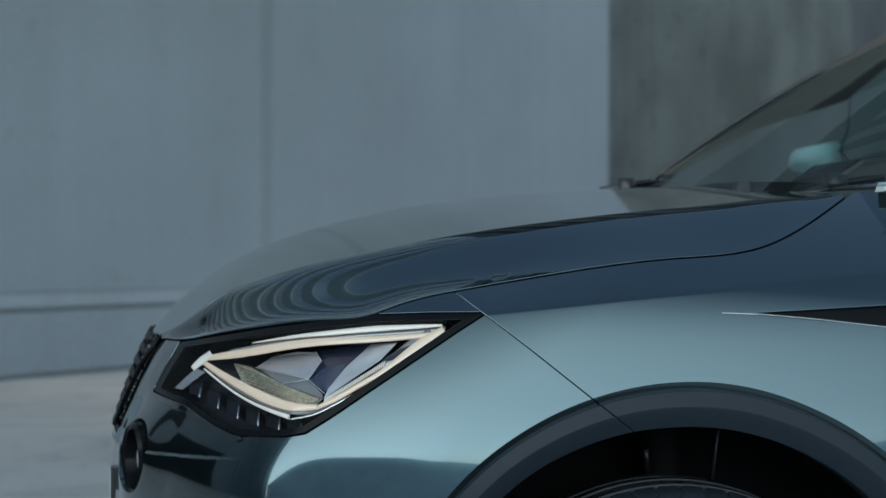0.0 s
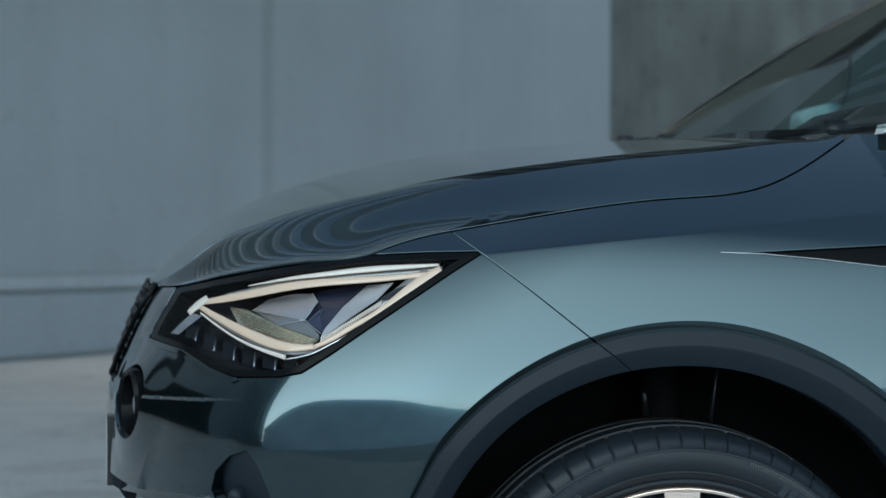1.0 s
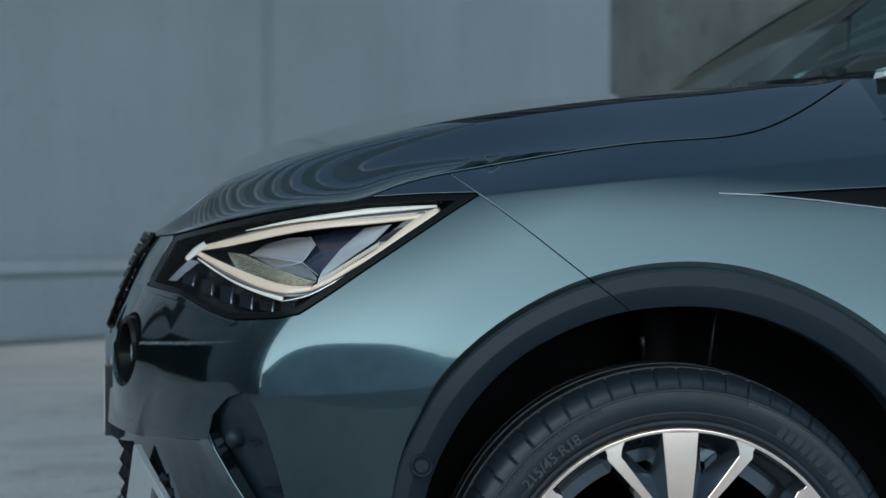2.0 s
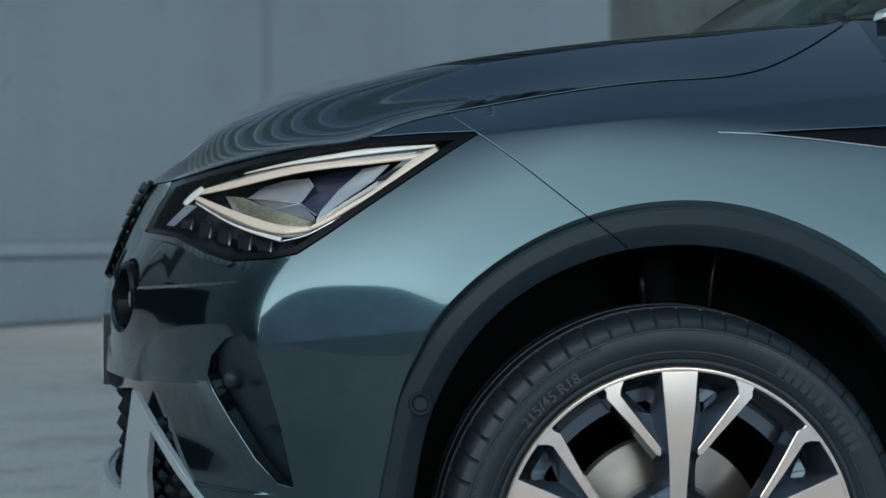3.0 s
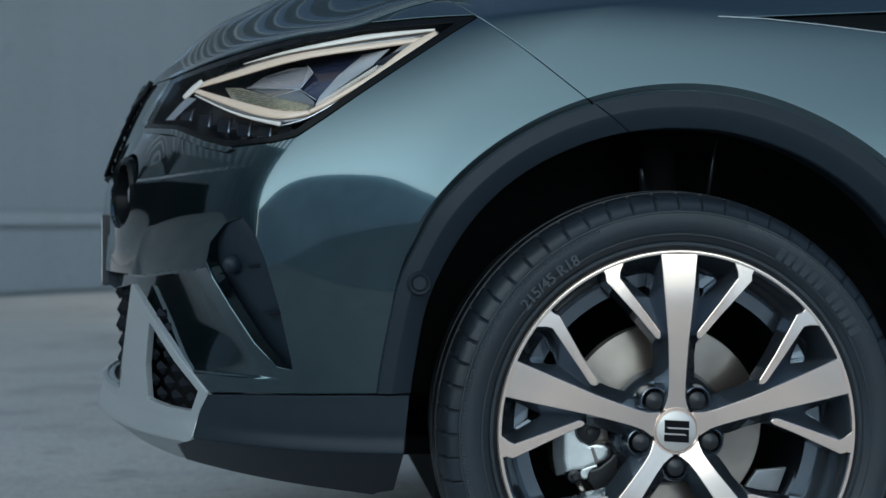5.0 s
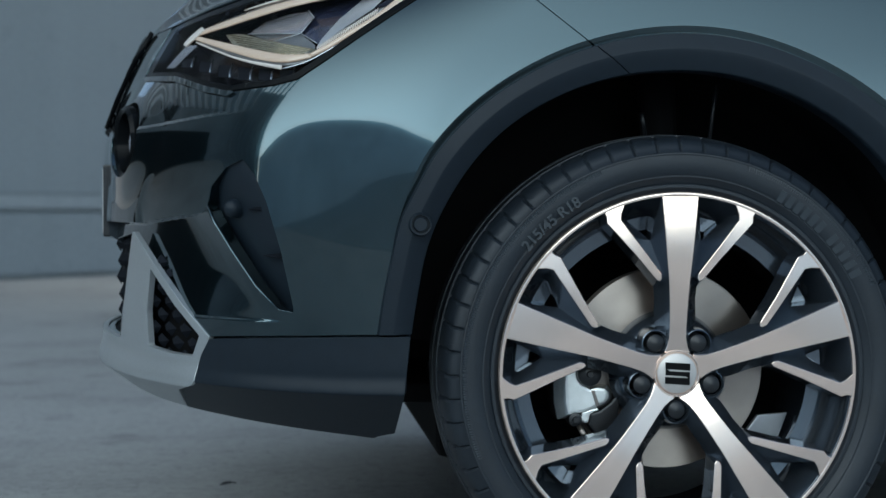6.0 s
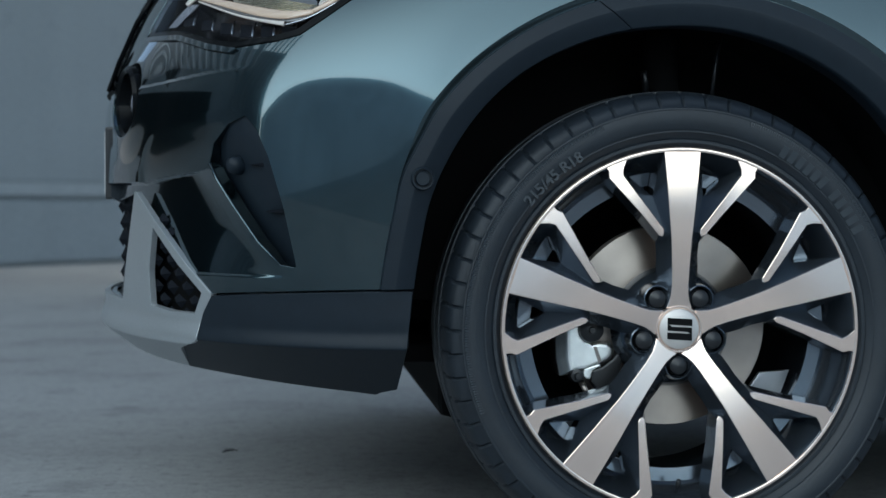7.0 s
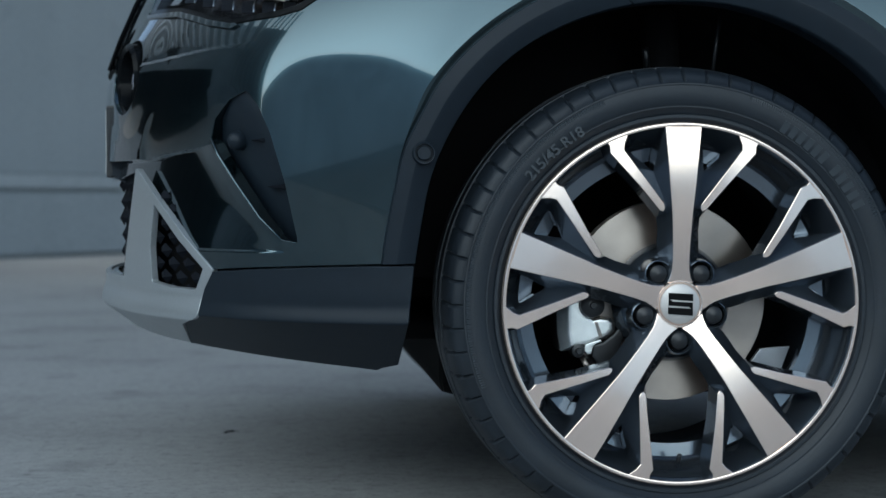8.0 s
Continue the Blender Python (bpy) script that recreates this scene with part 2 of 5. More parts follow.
def patch(us, vs, pos, inside=(), lip=0.0, flip=False, edge=0.0015):
    """A smooth sheet pos(u, v), trimmed where any of the inside functions is negative, its edges turned in by lip."""
    us, vs = np.asarray(us, float), np.asarray(vs, float)
    gu, gv = np.meshgrid(us, vs, indexing="ij")
    xyz = pos(gu, gv)
    ds = [fn(*xyz) for fn in inside]
    index, params, faces = {}, [], []

    def vert(u, v):
        k = (round(u, 7), round(v, 7))
        if k not in index:
            index[k] = len(params)
            params.append((u, v))
        return index[k]

    for i in range(len(us) - 1):
        for j in range(len(vs) - 1):
            ring = [(i, j), (i + 1, j), (i + 1, j + 1), (i, j + 1)]
            vals = [[d[c] for d in ds] for c in ring]
            if ds and any(max(v[k] for v in vals) <= 0 for k in range(len(ds))):
                continue
            poly = [(us[a], vs[b], *v) for (a, b), v in zip(ring, vals)]
            for k in range(2, 2 + len(ds)):
                if min(p[k] for p in poly) >= 0:
                    continue
                out = []
                for p, q in zip(poly, poly[1:] + poly[:1]):
                    if p[k] >= 0:
                        out.append(p)
                    if (p[k] >= 0) != (q[k] >= 0):
                        t = p[k] / (p[k] - q[k])
                        out.append(tuple(a + (b - a) * t for a, b in zip(p, q)))
                poly = out
                if len(poly) < 3:
                    break
            if len(poly) < 3:
                continue
            f = []
            for p in poly:
                w = vert(p[0], p[1])
                if w not in f:
                    f.append(w)
            if len(f) > 2:
                faces.append(f[::-1] if flip else f)
    pu, pv = np.array([p[0] for p in params]), np.array([p[1] for p in params])
    co = np.stack(pos(pu, pv), 1)
    e = 1e-4
    nor = np.cross(np.stack(pos(pu + e, pv), 1) - np.stack(pos(pu - e, pv), 1), np.stack(pos(pu, pv + e), 1) - np.stack(pos(pu, pv - e), 1))
    size = np.linalg.norm(nor, axis=1, keepdims=True)
    nor = nor / np.where(size < 1e-14, 1, size) * (-1 if flip else 1)
    co, nor = [Vector(c) for c in co], [Vector(c) for c in nor]
    corner_n = [[nor[w] for w in f] for f in faces]
    if lip:
        used = {}
        for f in faces:
            for a, b in zip(f, f[1:] + f[:1]):
                used[(a, b)] = True
        rim = [k for k in used if (k[1], k[0]) not in used and (co[k[1]] - co[k[0]]).length > 1e-7]
        sides = {}
        for a, b in rim:
            side = (co[b] - co[a]).cross(nor[a]).normalized()
            for w in (a, b):
                sides[w] = sides.get(w, Vector()) + side
        low, r = {}, edge
        for w, side in sides.items():
            side = side.normalized()
            sides[w] = side
            low[w] = (len(co), len(co) + 1)
            co.extend((co[w] - nor[w] * r + side * r * 0.6, co[w] - nor[w] * lip + side * r * 0.6))
        for a, b in rim:
            faces.append([b, a, low[a][0], low[b][0]])
            corner_n.append([nor[b], nor[a], sides[a], sides[b]])
            faces.append([low[b][0], low[a][0], low[a][1], low[b][1]])
            corner_n.append([sides[b], sides[a], sides[a], sides[b]])
    mesh = bpy.data.meshes.new("patch")
    mesh.from_pydata(co, [], faces)
    mesh.polygons.foreach_set("use_smooth", [True] * len(faces))
    mesh.normals_split_custom_set([tuple(c) for f in corner_n for c in f])
    return mesh


def revolve(profile, segments, cut=None, arc=(0.0, 2 * math.pi)):
    """A ring about the wheel's axle from (radius, y) pairs; cut(k, i, r, y) may move a point of segment k."""
    full = arc[1] - arc[0] > 6.28
    n = segments if full else segments + 1
    co, faces = [], []
    for k in range(n):
        a = arc[0] + (arc[1] - arc[0]) * k / segments
        for i, (r, y) in enumerate(profile):
            if cut:
                r, y = cut(k, i, r, y)
            co.append((r * math.cos(a), y, r * math.sin(a)))
    m = len(profile)
    for k in range(segments):
        for i in range(m - 1):
            p, q = k * m + i, ((k + 1) % n) * m + i
            faces.append((p, p + 1, q + 1, q))
    mesh = bpy.data.meshes.new("ring")
    mesh.from_pydata(co, [], faces)
    mesh.polygons.foreach_set("use_smooth", [True] * len(faces))
    mesh.set_sharp_from_angle(angle=radians(35))
    return mesh


def prism(front, back, y0, y1, bevel=0.0):
    """A solid between a polygon (x, z) at depth y0 and its counterpart at y1; y0, y1 may be lists."""
    n = len(front)
    ys0 = y0 if isinstance(y0, (list, tuple)) else [y0] * n
    ys1 = y1 if isinstance(y1, (list, tuple)) else [y1] * n
    bm = bmesh.new()
    a = [bm.verts.new((x, y, z)) for (x, z), y in zip(front, ys0)]
    b = [bm.verts.new((x, y, z)) for (x, z), y in zip(back, ys1)]
    top = bm.faces.new(a)
    bm.faces.new(b[::-1])
    for i in range(n):
        bm.faces.new((a[(i + 1) % n], a[i], b[i], b[(i + 1) % n]))
    bmesh.ops.recalc_face_normals(bm, faces=bm.faces)
    if bevel:
        bmesh.ops.bevel(bm, geom=list(top.edges), offset=bevel, segments=2, affect="EDGES", profile=0.6)
    return bm


def tube(points, radius, sides=8):
    """A round bar along a run of points."""
    bm, rings = bmesh.new(), []
    pts = [Vector(p) for p in points]
    for i, p in enumerate(pts):
        d = (pts[min(i + 1, len(pts) - 1)] - pts[max(i - 1, 0)]).normalized()
        s = d.cross(Vector((0.13, 0.31, 0.94))).normalized()
        t = d.cross(s)
        rings.append([bm.verts.new(p + radius * (math.cos(2 * math.pi * k / sides) * s + math.sin(2 * math.pi * k / sides) * t)) for k in range(sides)])
    for a, b in zip(rings, rings[1:]):
        for k in range(sides):
            bm.faces.new((a[k], a[(k + 1) % sides], b[(k + 1) % sides], b[k]))
    bm.faces.new(rings[0]), bm.faces.new(rings[-1][::-1])
    bmesh.ops.recalc_face_normals(bm, faces=bm.faces)
    return smooth_faces(bm)


# ------------------------------------------------------------------ the setting
ground = part("ground", box(-60, -60, -0.3, 60, 60, 0.0), FLOOR)
tagged(ground, "pale grey worn concrete floor with stains", "ground", kind="structure")

# added behind the camera, toned for what the lower flank mirrors
tagged(part("road", box(-60, -60, -0.2, 60, -3.7, 0.006), ASPHALT), "unseen asphalt strip added for the lower flank's reflection", "road", kind="structure")

# the pale wall runs off at a slant behind the car: origin at its near foot, local x along it
WALL_AT = pose(-2.52, 10.1, 0, 0, 0, 52.0)


def wall_piece(name, mesh, mat, label):
    ob = part(name, mesh, mat)
    ob.matrix_world = WALL_AT
    return tagged(ob, label, "wall", kind="structure")


def slab(x0, x1, z0, z1, y0, y1):
    return box(x0, y0, z0, x1, y1, z1, 0.012)


for k, (a, b) in enumerate(((-2.6, 3.03), (3.20, 9.9))):
    wall_piece("wall_panel_%d" % (k + 1), slab(a, b, 0.63, 12.0, 0.0, 0.35), WALL, "tall pale grey smooth concrete wall panel")
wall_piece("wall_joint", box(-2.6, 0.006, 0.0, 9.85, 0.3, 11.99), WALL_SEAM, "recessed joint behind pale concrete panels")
plinth = bmesh.new()
shape = [(-0.03, 0.035), (-0.03, 0.485), (0.03, 0.490), (0.03, 0.520), (-0.03, 0.525), (0.0, 0.62), (0.2, 0.62), (0.2, 0.035)]
ends = [[plinth.verts.new((x, y, z)) for y, z in shape] for x in (-2.6, 9.9)]
for i in range(8):
    plinth.faces.new((ends[0][i], ends[0][(i + 1) % 8], ends[1][(i + 1) % 8], ends[1][i]))
plinth.faces.new(ends[0]), plinth.faces.new(ends[1][::-1])
bmesh.ops.recalc_face_normals(plinth, faces=plinth.faces)
wall_piece("wall_plinth", plinth, WALL, "low pale concrete plinth along the wall foot")

# solid dark strip: the shade under the plinth, put in as colour
wall_piece("wall_foot_shade", box(-2.6, 0.03, 0.0, 9.9, 0.2, 0.035), DARKWALL, "dark strip that paints the shade under the plinth")
wall_piece("wall_rear", slab(9.95, 22.9, 0.0, 12.0, 1.2, 1.6), WALL2, "raw brown-grey concrete wall with tie holes")
wall_piece("wall_far", slab(16.7, 40.0, 0.0, 12.0, 3.2, 3.6), DARKWALL, "darker raw concrete wall further back")

# tie holes in the raw wall, and a few small marks on the pale one
for k, (u, z) in enumerate(((12.6, 2.05), (14.2, 2.2), (16.0, 2.75), (12.5, 4.0), (14.3, 4.15))):
    hole = part("tie_hole", revolve([(0.0, -0.004), (0.035, -0.004), (0.045, -0.008), (0.06, -0.006), (0.065, 0.0)], 14), DARKWALL, bpy.data.objects["wall_rear"])
    hole.matrix_world = WALL_AT @ pose(u, 1.2, z)

leaf = bmesh.new()
edge_ = [(0, 0), (0.011, 0.006), (0.024, 0.005), (0.034, 0.0), (0.024, -0.006), (0.010, -0.005)]
top_ = [leaf.verts.new((x, y, 0.004 + 0.004 * math.sin(90 * x))) for x, y in edge_]
low_ = [leaf.verts.new((v.co.x, v.co.y, v.co.z - 0.0012)) for v in top_]
leaf.faces.new(top_), leaf.faces.new(low_[::-1])
for i in range(6):
    leaf.faces.new((top_[i], low_[i], low_[(i + 1) % 6], top_[(i + 1) % 6]))
bmesh.ops.recalc_face_normals(leaf, faces=leaf.faces)
litter = tagged(part("dry_leaf", leaf, MATT), "small dark dry leaf lying on the concrete", "leaf")
litter.matrix_world = pose(-0.645, 1.055, 0.0, 0, 0, 25)

# open joists over the car, out of view, laid out to stripe the bonnet's reflection
for k in range(13):
    y = 1.2 + k * 0.98
    tagged(part("ceiling_joist_%d" % (k + 1), box(-15.4, y, 6.8, -1.2, y + 0.5, 6.95, 0.01), SOFFIT), "grey concrete joist of an open roof", "beam", group="roof joists", kind="structure")
for k in range(13):
    x = -1.0 + k * 0.5
    tagged(part("ceiling_rib_%d" % (k + 1), box(x, 1.9, 6.8, x + 0.25, 9.0, 6.95, 0.01), ENDWALL), "unseen grey rib added under the blocking deck", "beam", group="roof ribs", kind="structure")
# unseen decks added to keep sun and sky out of the bonnet and windscreen
tagged(part("ceiling", box(-1.1, 1.9, 6.97, 6.0, 5.5, 7.2), DARKWALL), "unseen dark deck added to block sun and sky reflections", "ceiling", kind="structure")
tagged(part("sky_block_rear", box(-1.1, 5.52, 6.97, 6.0, 12.0, 7.2), DARKWALL), "unseen dark deck added to darken the windscreen's reflection", "ceiling", kind="structure")
# unseen wall ahead of the car, added to fill the nose's reflections
tagged(part("wall_end", box(-15, -1.9, 0, -14.6, 40, 9.5), ENDWALL), "unseen grey wall added behind slats for the nose's reflections", "wall", kind="structure")
# unseen dark panels added so the bumper mirrors black below its crease
for k in range(9):
    tagged(part("gate_panel_%d" % (k + 1), box(-14.598, 3.85 + 1.1 * k, 0.0, -14.52, 4.94 + 1.1 * k, 4.0, 0.012), DARK_PANEL), "dark panel of a closed yard gate", "gate", group="gate panels", kind="structure")
# one more unseen dark strip, mirrored above the crease
tagged(part("dark_strip", box(-14.598, 11.3, 4.3, -14.53, 12.9, 9.0, 0.02), DARK_PANEL), "tall dark window in the end wall", "window", kind="structure")
# added height: keeps bright sky out of the bonnet's front
tagged(part("sky_block_end", box(-15, 5.5, 9.502, -14.6, 22, 13.4), ENDWALL), "taller part of the grey end wall", "wall", kind="structure")
# unseen slats added to draw pale streaks on the bumper
for k, y in enumerate((-1.7, -1.1, -0.5, 0.05, 0.5, 1.3)):
    tagged(part("screen_slat_%d" % (k + 1), box(-14.2, y, 0.0, -14.0, y + 0.24, 12.0, 0.01), WALL), "upright pale slat of a screen", "slat", group="screen slats", kind="structure")
# unseen ridge added behind the camera, standing in for hills mirrored in the flank
bank, rings_ = bmesh.new(), []
hill_top = spline([(-70, 3.0), (-40, 2.9), (-24, 1.7), (-16, 0.6), (-8, 0.95), (2, 1.6), (20, 2.75), (40, 3.5), (60, 3.6), (70, 3.1), (76, 2.3), (82, 1.1), (88, 0.3)])
for k in range(77):
    yaw = -70 + 2 * k
    h = float(hill_top(yaw))
    d = Vector((-math.sin(radians(yaw)), -math.cos(radians(yaw)), 0))
    rings_.append([bank.verts.new(d * r + Vector((-0.4, 0, z))) for r, z in ((10.9, 0.0), (12.2, 0.6 * h), (13.6, 1.22 * h), (14.6, 1.62 * h), (15.1, 1.7 * h), (16.3, 1.7 * h), (17.7, 0.0))])
for a, b in zip(rings_, rings_[1:]):
    for i in range(6):
        bank.faces.new((a[i], a[i + 1], b[i + 1], b[i]))
bmesh.ops.recalc_face_normals(bank, faces=bank.faces)
tagged(part("bank", smooth_faces(bank), HILL), "unseen blue-grey ridge standing in for distant hills in the reflections", "bank", kind="structure")
# walls out of view; the back one is added to block low sky
tagged(part("wall_side", box(33.6, 4, 0, 34, 40, 12.0), WALL2), "raw concrete side wall", "wall", kind="structure")
tagged(part("wall_back", box(-15, 39.6, 0, 34, 40, 14.0), DARKWALL), "raw concrete back wall", "wall", kind="structure")

# ------------------------------------------------------------------ the car: x runs to its tail, y across it from the near wheel's face
CY = 0.83          # the car's middle
HUB = 0.322        # the wheel's centre above the floor
nose_x = spline([(0.10, -0.80), (0.25, -0.825), (0.36, -0.838), (0.50, -0.842), (0.60, -0.838), (0.66, -0.831), (0.70, -0.820), (0.74, -0.806), (0.80, -0.782), (0.86, -0.75), (0.95, -0.71), (1.1, -0.62)])
corner = spline([(0.10, 0.50), (0.40, 0.507), (0.60, 0.507), (0.66, 0.508), (0.70, 0.512), (0.74, 0.524), (0.80, 0.562), (0.88, 0.63), (1.0, 0.75)])
side_y = spline([(0.15, 0.015), (0.24, 0.002), (0.32, -0.010), (0.42, -0.0155), (0.50, -0.0195), (0.57, -0.0228), (0.622, -0.0245), (0.66, -0.0228), (0.70, -0.0190), (0.74, -0.0132),
                 (0.78, -0.0060), (0.83, 0.004), (0.88, 0.0170), (0.93, 0.038), (0.97, 0.060), (1.0, 0.079), (1.04, 0.108), (1.1, 0.158)])


def shoulder(x, z):
    """The crease along the wing's shoulder: how far the skin falls away above it."""
    d = (z - 0.881 - 0.102 * (x + 0.253)) / 0.0012
    return 0.34 * 0.0012 * (np.maximum(d, 0) + np.log1p(np.exp(-np.abs(d)))) * np.clip((x + 0.42) / 0.17, 0, 1) ** 2


def skin(u, z):
    """The car's flank: u below zero swings round the nose (radians), above zero runs back along the side."""
    x0, ln, ys = nose_x(z) + corner(z), corner(z), side_y(z)
    a = np.clip(-u, 0, math.pi / 2)
    x = x0 + np.clip(u, 0, None) - ln * np.sin(a)
    return x, CY - (CY - ys) * np.cos(a) + shoulder(x, z), np.asarray(z, float) + 0 * u


def skin_y(x, z):
    x0, ln = nose_x(z) + corner(z), corner(z)
    q = np.clip((x0 - x) / ln, 0, 1)
    return CY - (CY - side_y(z)) * np.sqrt(1 - q * q) + shoulder(x, z)


def on_skin(x, z, deep=0.0):
    """The point of the flank at (x, z) in side view, sunk by deep along the surface's normal."""
    e = 1e-3
    n = Vector((float(skin_y(x + e, z) - skin_y(x - e, z)) / (2 * e), -1.0, float(skin_y(x, z + e) - skin_y(x, z - e)) / (2 * e))).normalized()
    return Vector((x, float(skin_y(x, z)), z)) - n * deep


arch_in = spline([(-95, 0.36), (-81, 0.364), (-73, 0.368), (-63, 0.380), (-53, 0.390), (-43, 0.399), (-33, 0.4045), (-23, 0.4060), (-12, 0.407), (-1, 0.407), (10, 0.4075), (21, 0.406), (33, 0.4035), (50, 0.396), (80, 0.375), (100, 0.37)])
arch_out = spline([(-95, 0.41), (-82, 0.409), (-74, 0.4125), (-71, 0.4150), (-66, 0.4215), (-63, 0.4275), (-60, 0.4325), (-57, 0.4372), (-54, 0.4430), (-51, 0.4485), (-46, 0.4530), (-40, 0.4560), (-30, 0.459), (-20, 0.462), (-10, 0.465), (0, 0.4677), (10, 0.469), (20, 0.4675), (28, 0.466), (35, 0.4645), (50, 0.458), (80, 0.42), (100, 0.41)])


def arch(table, back=0.0):
    """Positive outside the wheel opening."""
    return lambda x, y, z: np.hypot(x - back, z - HUB) - table(np.degrees(np.arctan2(x - back, z - HUB)))


shut_z = spline([(-0.78, 0.818), (-0.72, 0.823), (-0.694, 0.826), (-0.637, 0.840), (-0.559, 0.857), (-0.489, 0.868), (-0.421, 0.876), (-0.382, 0.890), (-0.267, 0.917), (-0.151, 0.937),
                 (0.01, 0.957), (0.109, 0.9665), (0.136, 0.973), (0.182, 0.991), (0.278, 1.044), (0.33, 1.075)])
below_shut = lambda x, y, z: shut_z(x) - 0.0022 - z


def line(ax, az, bx, bz, gap=0.0):
    """Positive to the right of the way from a to b in side view, less a gap."""
    d = math.hypot(bx - ax, bz - az)
    return lambda x, y, z: ((x - ax) * (bz - az) - (z - az) * (bx - ax)) / d - gap


behind_cut = line(-0.069, 0.723, -0.266, 0.881, 0.0012)
ahead_cut = line(-0.266, 0.881, -0.069, 0.723, 0.0012)

LAMP = [(-0.696, 0.822), (-0.637, 0.836), (-0.559, 0.853), (-0.489, 0.865), (-0.412, 0.8755), (-0.336, 0.8795), (-0.266, 0.881), (-0.304, 0.857), (-0.367, 0.815), (-0.422, 0.778),
        (-0.471, 0.744), (-0.509, 0.719), (-0.540, 0.712), (-0.602, 0.707), (-0.637, 0.716), (-0.683, 0.737), (-0.737, 0.746), (-0.720, 0.780)]
lamp_hole = polygon(LAMP)
VENT = [(-0.634, 0.545), (-0.628, 0.574), (-0.607, 0.600), (-0.583, 0.611), (-0.567, 0.590), (-0.551, 0.553), (-0.531, 0.485), (-0.513, 0.403), (-0.536, 0.407), (-0.566, 0.437), (-0.600, 0.486), (-0.624, 0.524)]
vent_hole = polygon(VENT)
FRAME = [(-0.752, 0.508), (-0.712, 0.456), (-0.673, 0.408), (-0.631, 0.362), (-0.643, 0.338), (-0.655, 0.296), (-0.678, 0.281), (-0.664, 0.22), (-0.90, 0.22), (-0.90, 0.34), (-0.778, 0.340), (-0.766, 0.42)]
frame_zone = polygon(FRAME)
OPENING = [(-0.722, 0.456), (-0.682, 0.404), (-0.645, 0.364), (-0.656, 0.333), (-0.693, 0.333), (-0.726, 0.338), (-0.729, 0.39)]
opening_hole = polygon(OPENING)
seam = spline([(-0.70, 0.352), (-0.632, 0.362), (-0.53, 0.370), (-0.415, 0.375), (-0.36, 0.376), (-0.2, 0.377)])
above_seam = lambda x, y, z: z - seam(x) - 0.002
below_seam = lambda x, y, z: seam(x) - 0.002 - z

# the bumper's modelling: an air channel ahead of the vent, a crease below the lamp, a pod round the fog lamp
FOG = (-0.758, 0.402, 0.6425)


def ease(v):
    v = np.clip(v, 0, 1)
    return v * v * (3 - 2 * v)


brow_top = spline([(-0.745, 0.545), (-0.731, 0.581), (-0.709, 0.600), (-0.669, 0.6127), (-0.640, 0.6180), (-0.608, 0.6226), (-0.585, 0.6230)])
brow_low = spline([(-0.745, 0.520), (-0.695, 0.530), (-0.66, 0.5345), (-0.627, 0.5413), (-0.58, 0.5500)])


def bumper_skin(u, z):
    x, y, z = skin(u, z)
    ahead = line(-0.536, 0.404, -0.636, 0.545)(x, y, z) * -1
    xc = np.clip(x, -0.745, -0.585)
    up, low = brow_top(xc), brow_low(xc)
    # the brow leans inward down to a sharp edge over the air channel
    t = np.maximum(up - z, 0)
    lean = np.clip(t * t / (t + 0.004) / np.maximum(up - low, 0.012), 0, 1) * ease((x + 0.752) / 0.014) * ease((-0.588 - x) / 0.03)
    sink = 0.008 * np.where(z > low, lean, 0.0)
    deep = 0.026 * (1 - np.exp(-np.clip(ahead, 0, 1) / 0.05)) * (0.12 + 0.88 * np.clip((z - 0.39) / 0.14, 0, 1)) * ease((z - 0.389) / 0.005)
    sink = sink + np.where(z > low, 0.0, deep + 0.003 * ease((low - z) / 0.003) * ease(ahead / 0.03) * ease((z - 0.40) / 0.06))
    front = ease((-0.56 - x) / 0.14)
    sink = sink - front * 0.0028 * ease((0.676 + 0.105 * (x + 0.627) - z) / 0.005) * ease((z - 0.58) / 0.09)
    pod = np.hypot((y - 0.40) / 1.3, z - 0.648)
    sink = sink - 0.012 * ease((0.115 - pod) / 0.08) * ease((-0.66 - x) / 0.05)
    return x + sink * 0.55, y + sink * 0.8, z


fog_hole = lambda x, y, z: np.where(x < -0.6, 0.058 - np.hypot((y - 0.40) * 0.75, z - 0.648), -1.0)
low_grille_zone = polygon([(-0.757, 0.505), (-0.769, 0.42), (-0.781, 0.338), (-0.95, 0.338), (-0.95, 0.490), (-0.80, 0.492)])
grille_zone = lambda x, y, z: np.where(x < -0.6, np.minimum(np.minimum(y - (0.53 + 0.35 * (0.83 - z)), 0.825 - z), z - 0.66), -1.0)

car = thing("car", "dark blue-grey compact crossover car parked on concrete", "car")

us = np.concatenate([np.linspace(-math.pi / 2, -0.012, 220), np.arange(0, 0.80, 0.007)])
zs = np.unique(np.round(np.concatenate([np.arange(0.20, 1.085, 0.006), np.arange(0.384, 0.400, 0.002), np.arange(0.500, 0.690, 0.002), np.arange(0.866, 0.950, 0.0015)]), 4))
part("front_bumper", patch(us, zs, bumper_skin, (ahead_cut, below_shut, above_seam, outside(lamp_hole, 0.003), outside(vent_hole), outside(frame_zone, -0.007), outside(fog_hole), outside(grille_zone), outside(low_grille_zone),
              arch(arch_out)), 0.018), PAINT, car, "glossy dark blue-grey painted bumper")
part("front_wing", patch(us, zs, skin, (behind_cut, below_shut, arch(arch_out), lambda x, y, z: 0.43 - x, lambda x, y, z: 1.053 - z, outside(polygon([(0.083, 0.8815), (0.5, 0.904), (0.5, 0.846), (0.28, 0.863)])), lambda x, y, z: z - 0.3), 0.02, edge=0.003), PAINT, car, "glossy dark blue-grey painted wing")

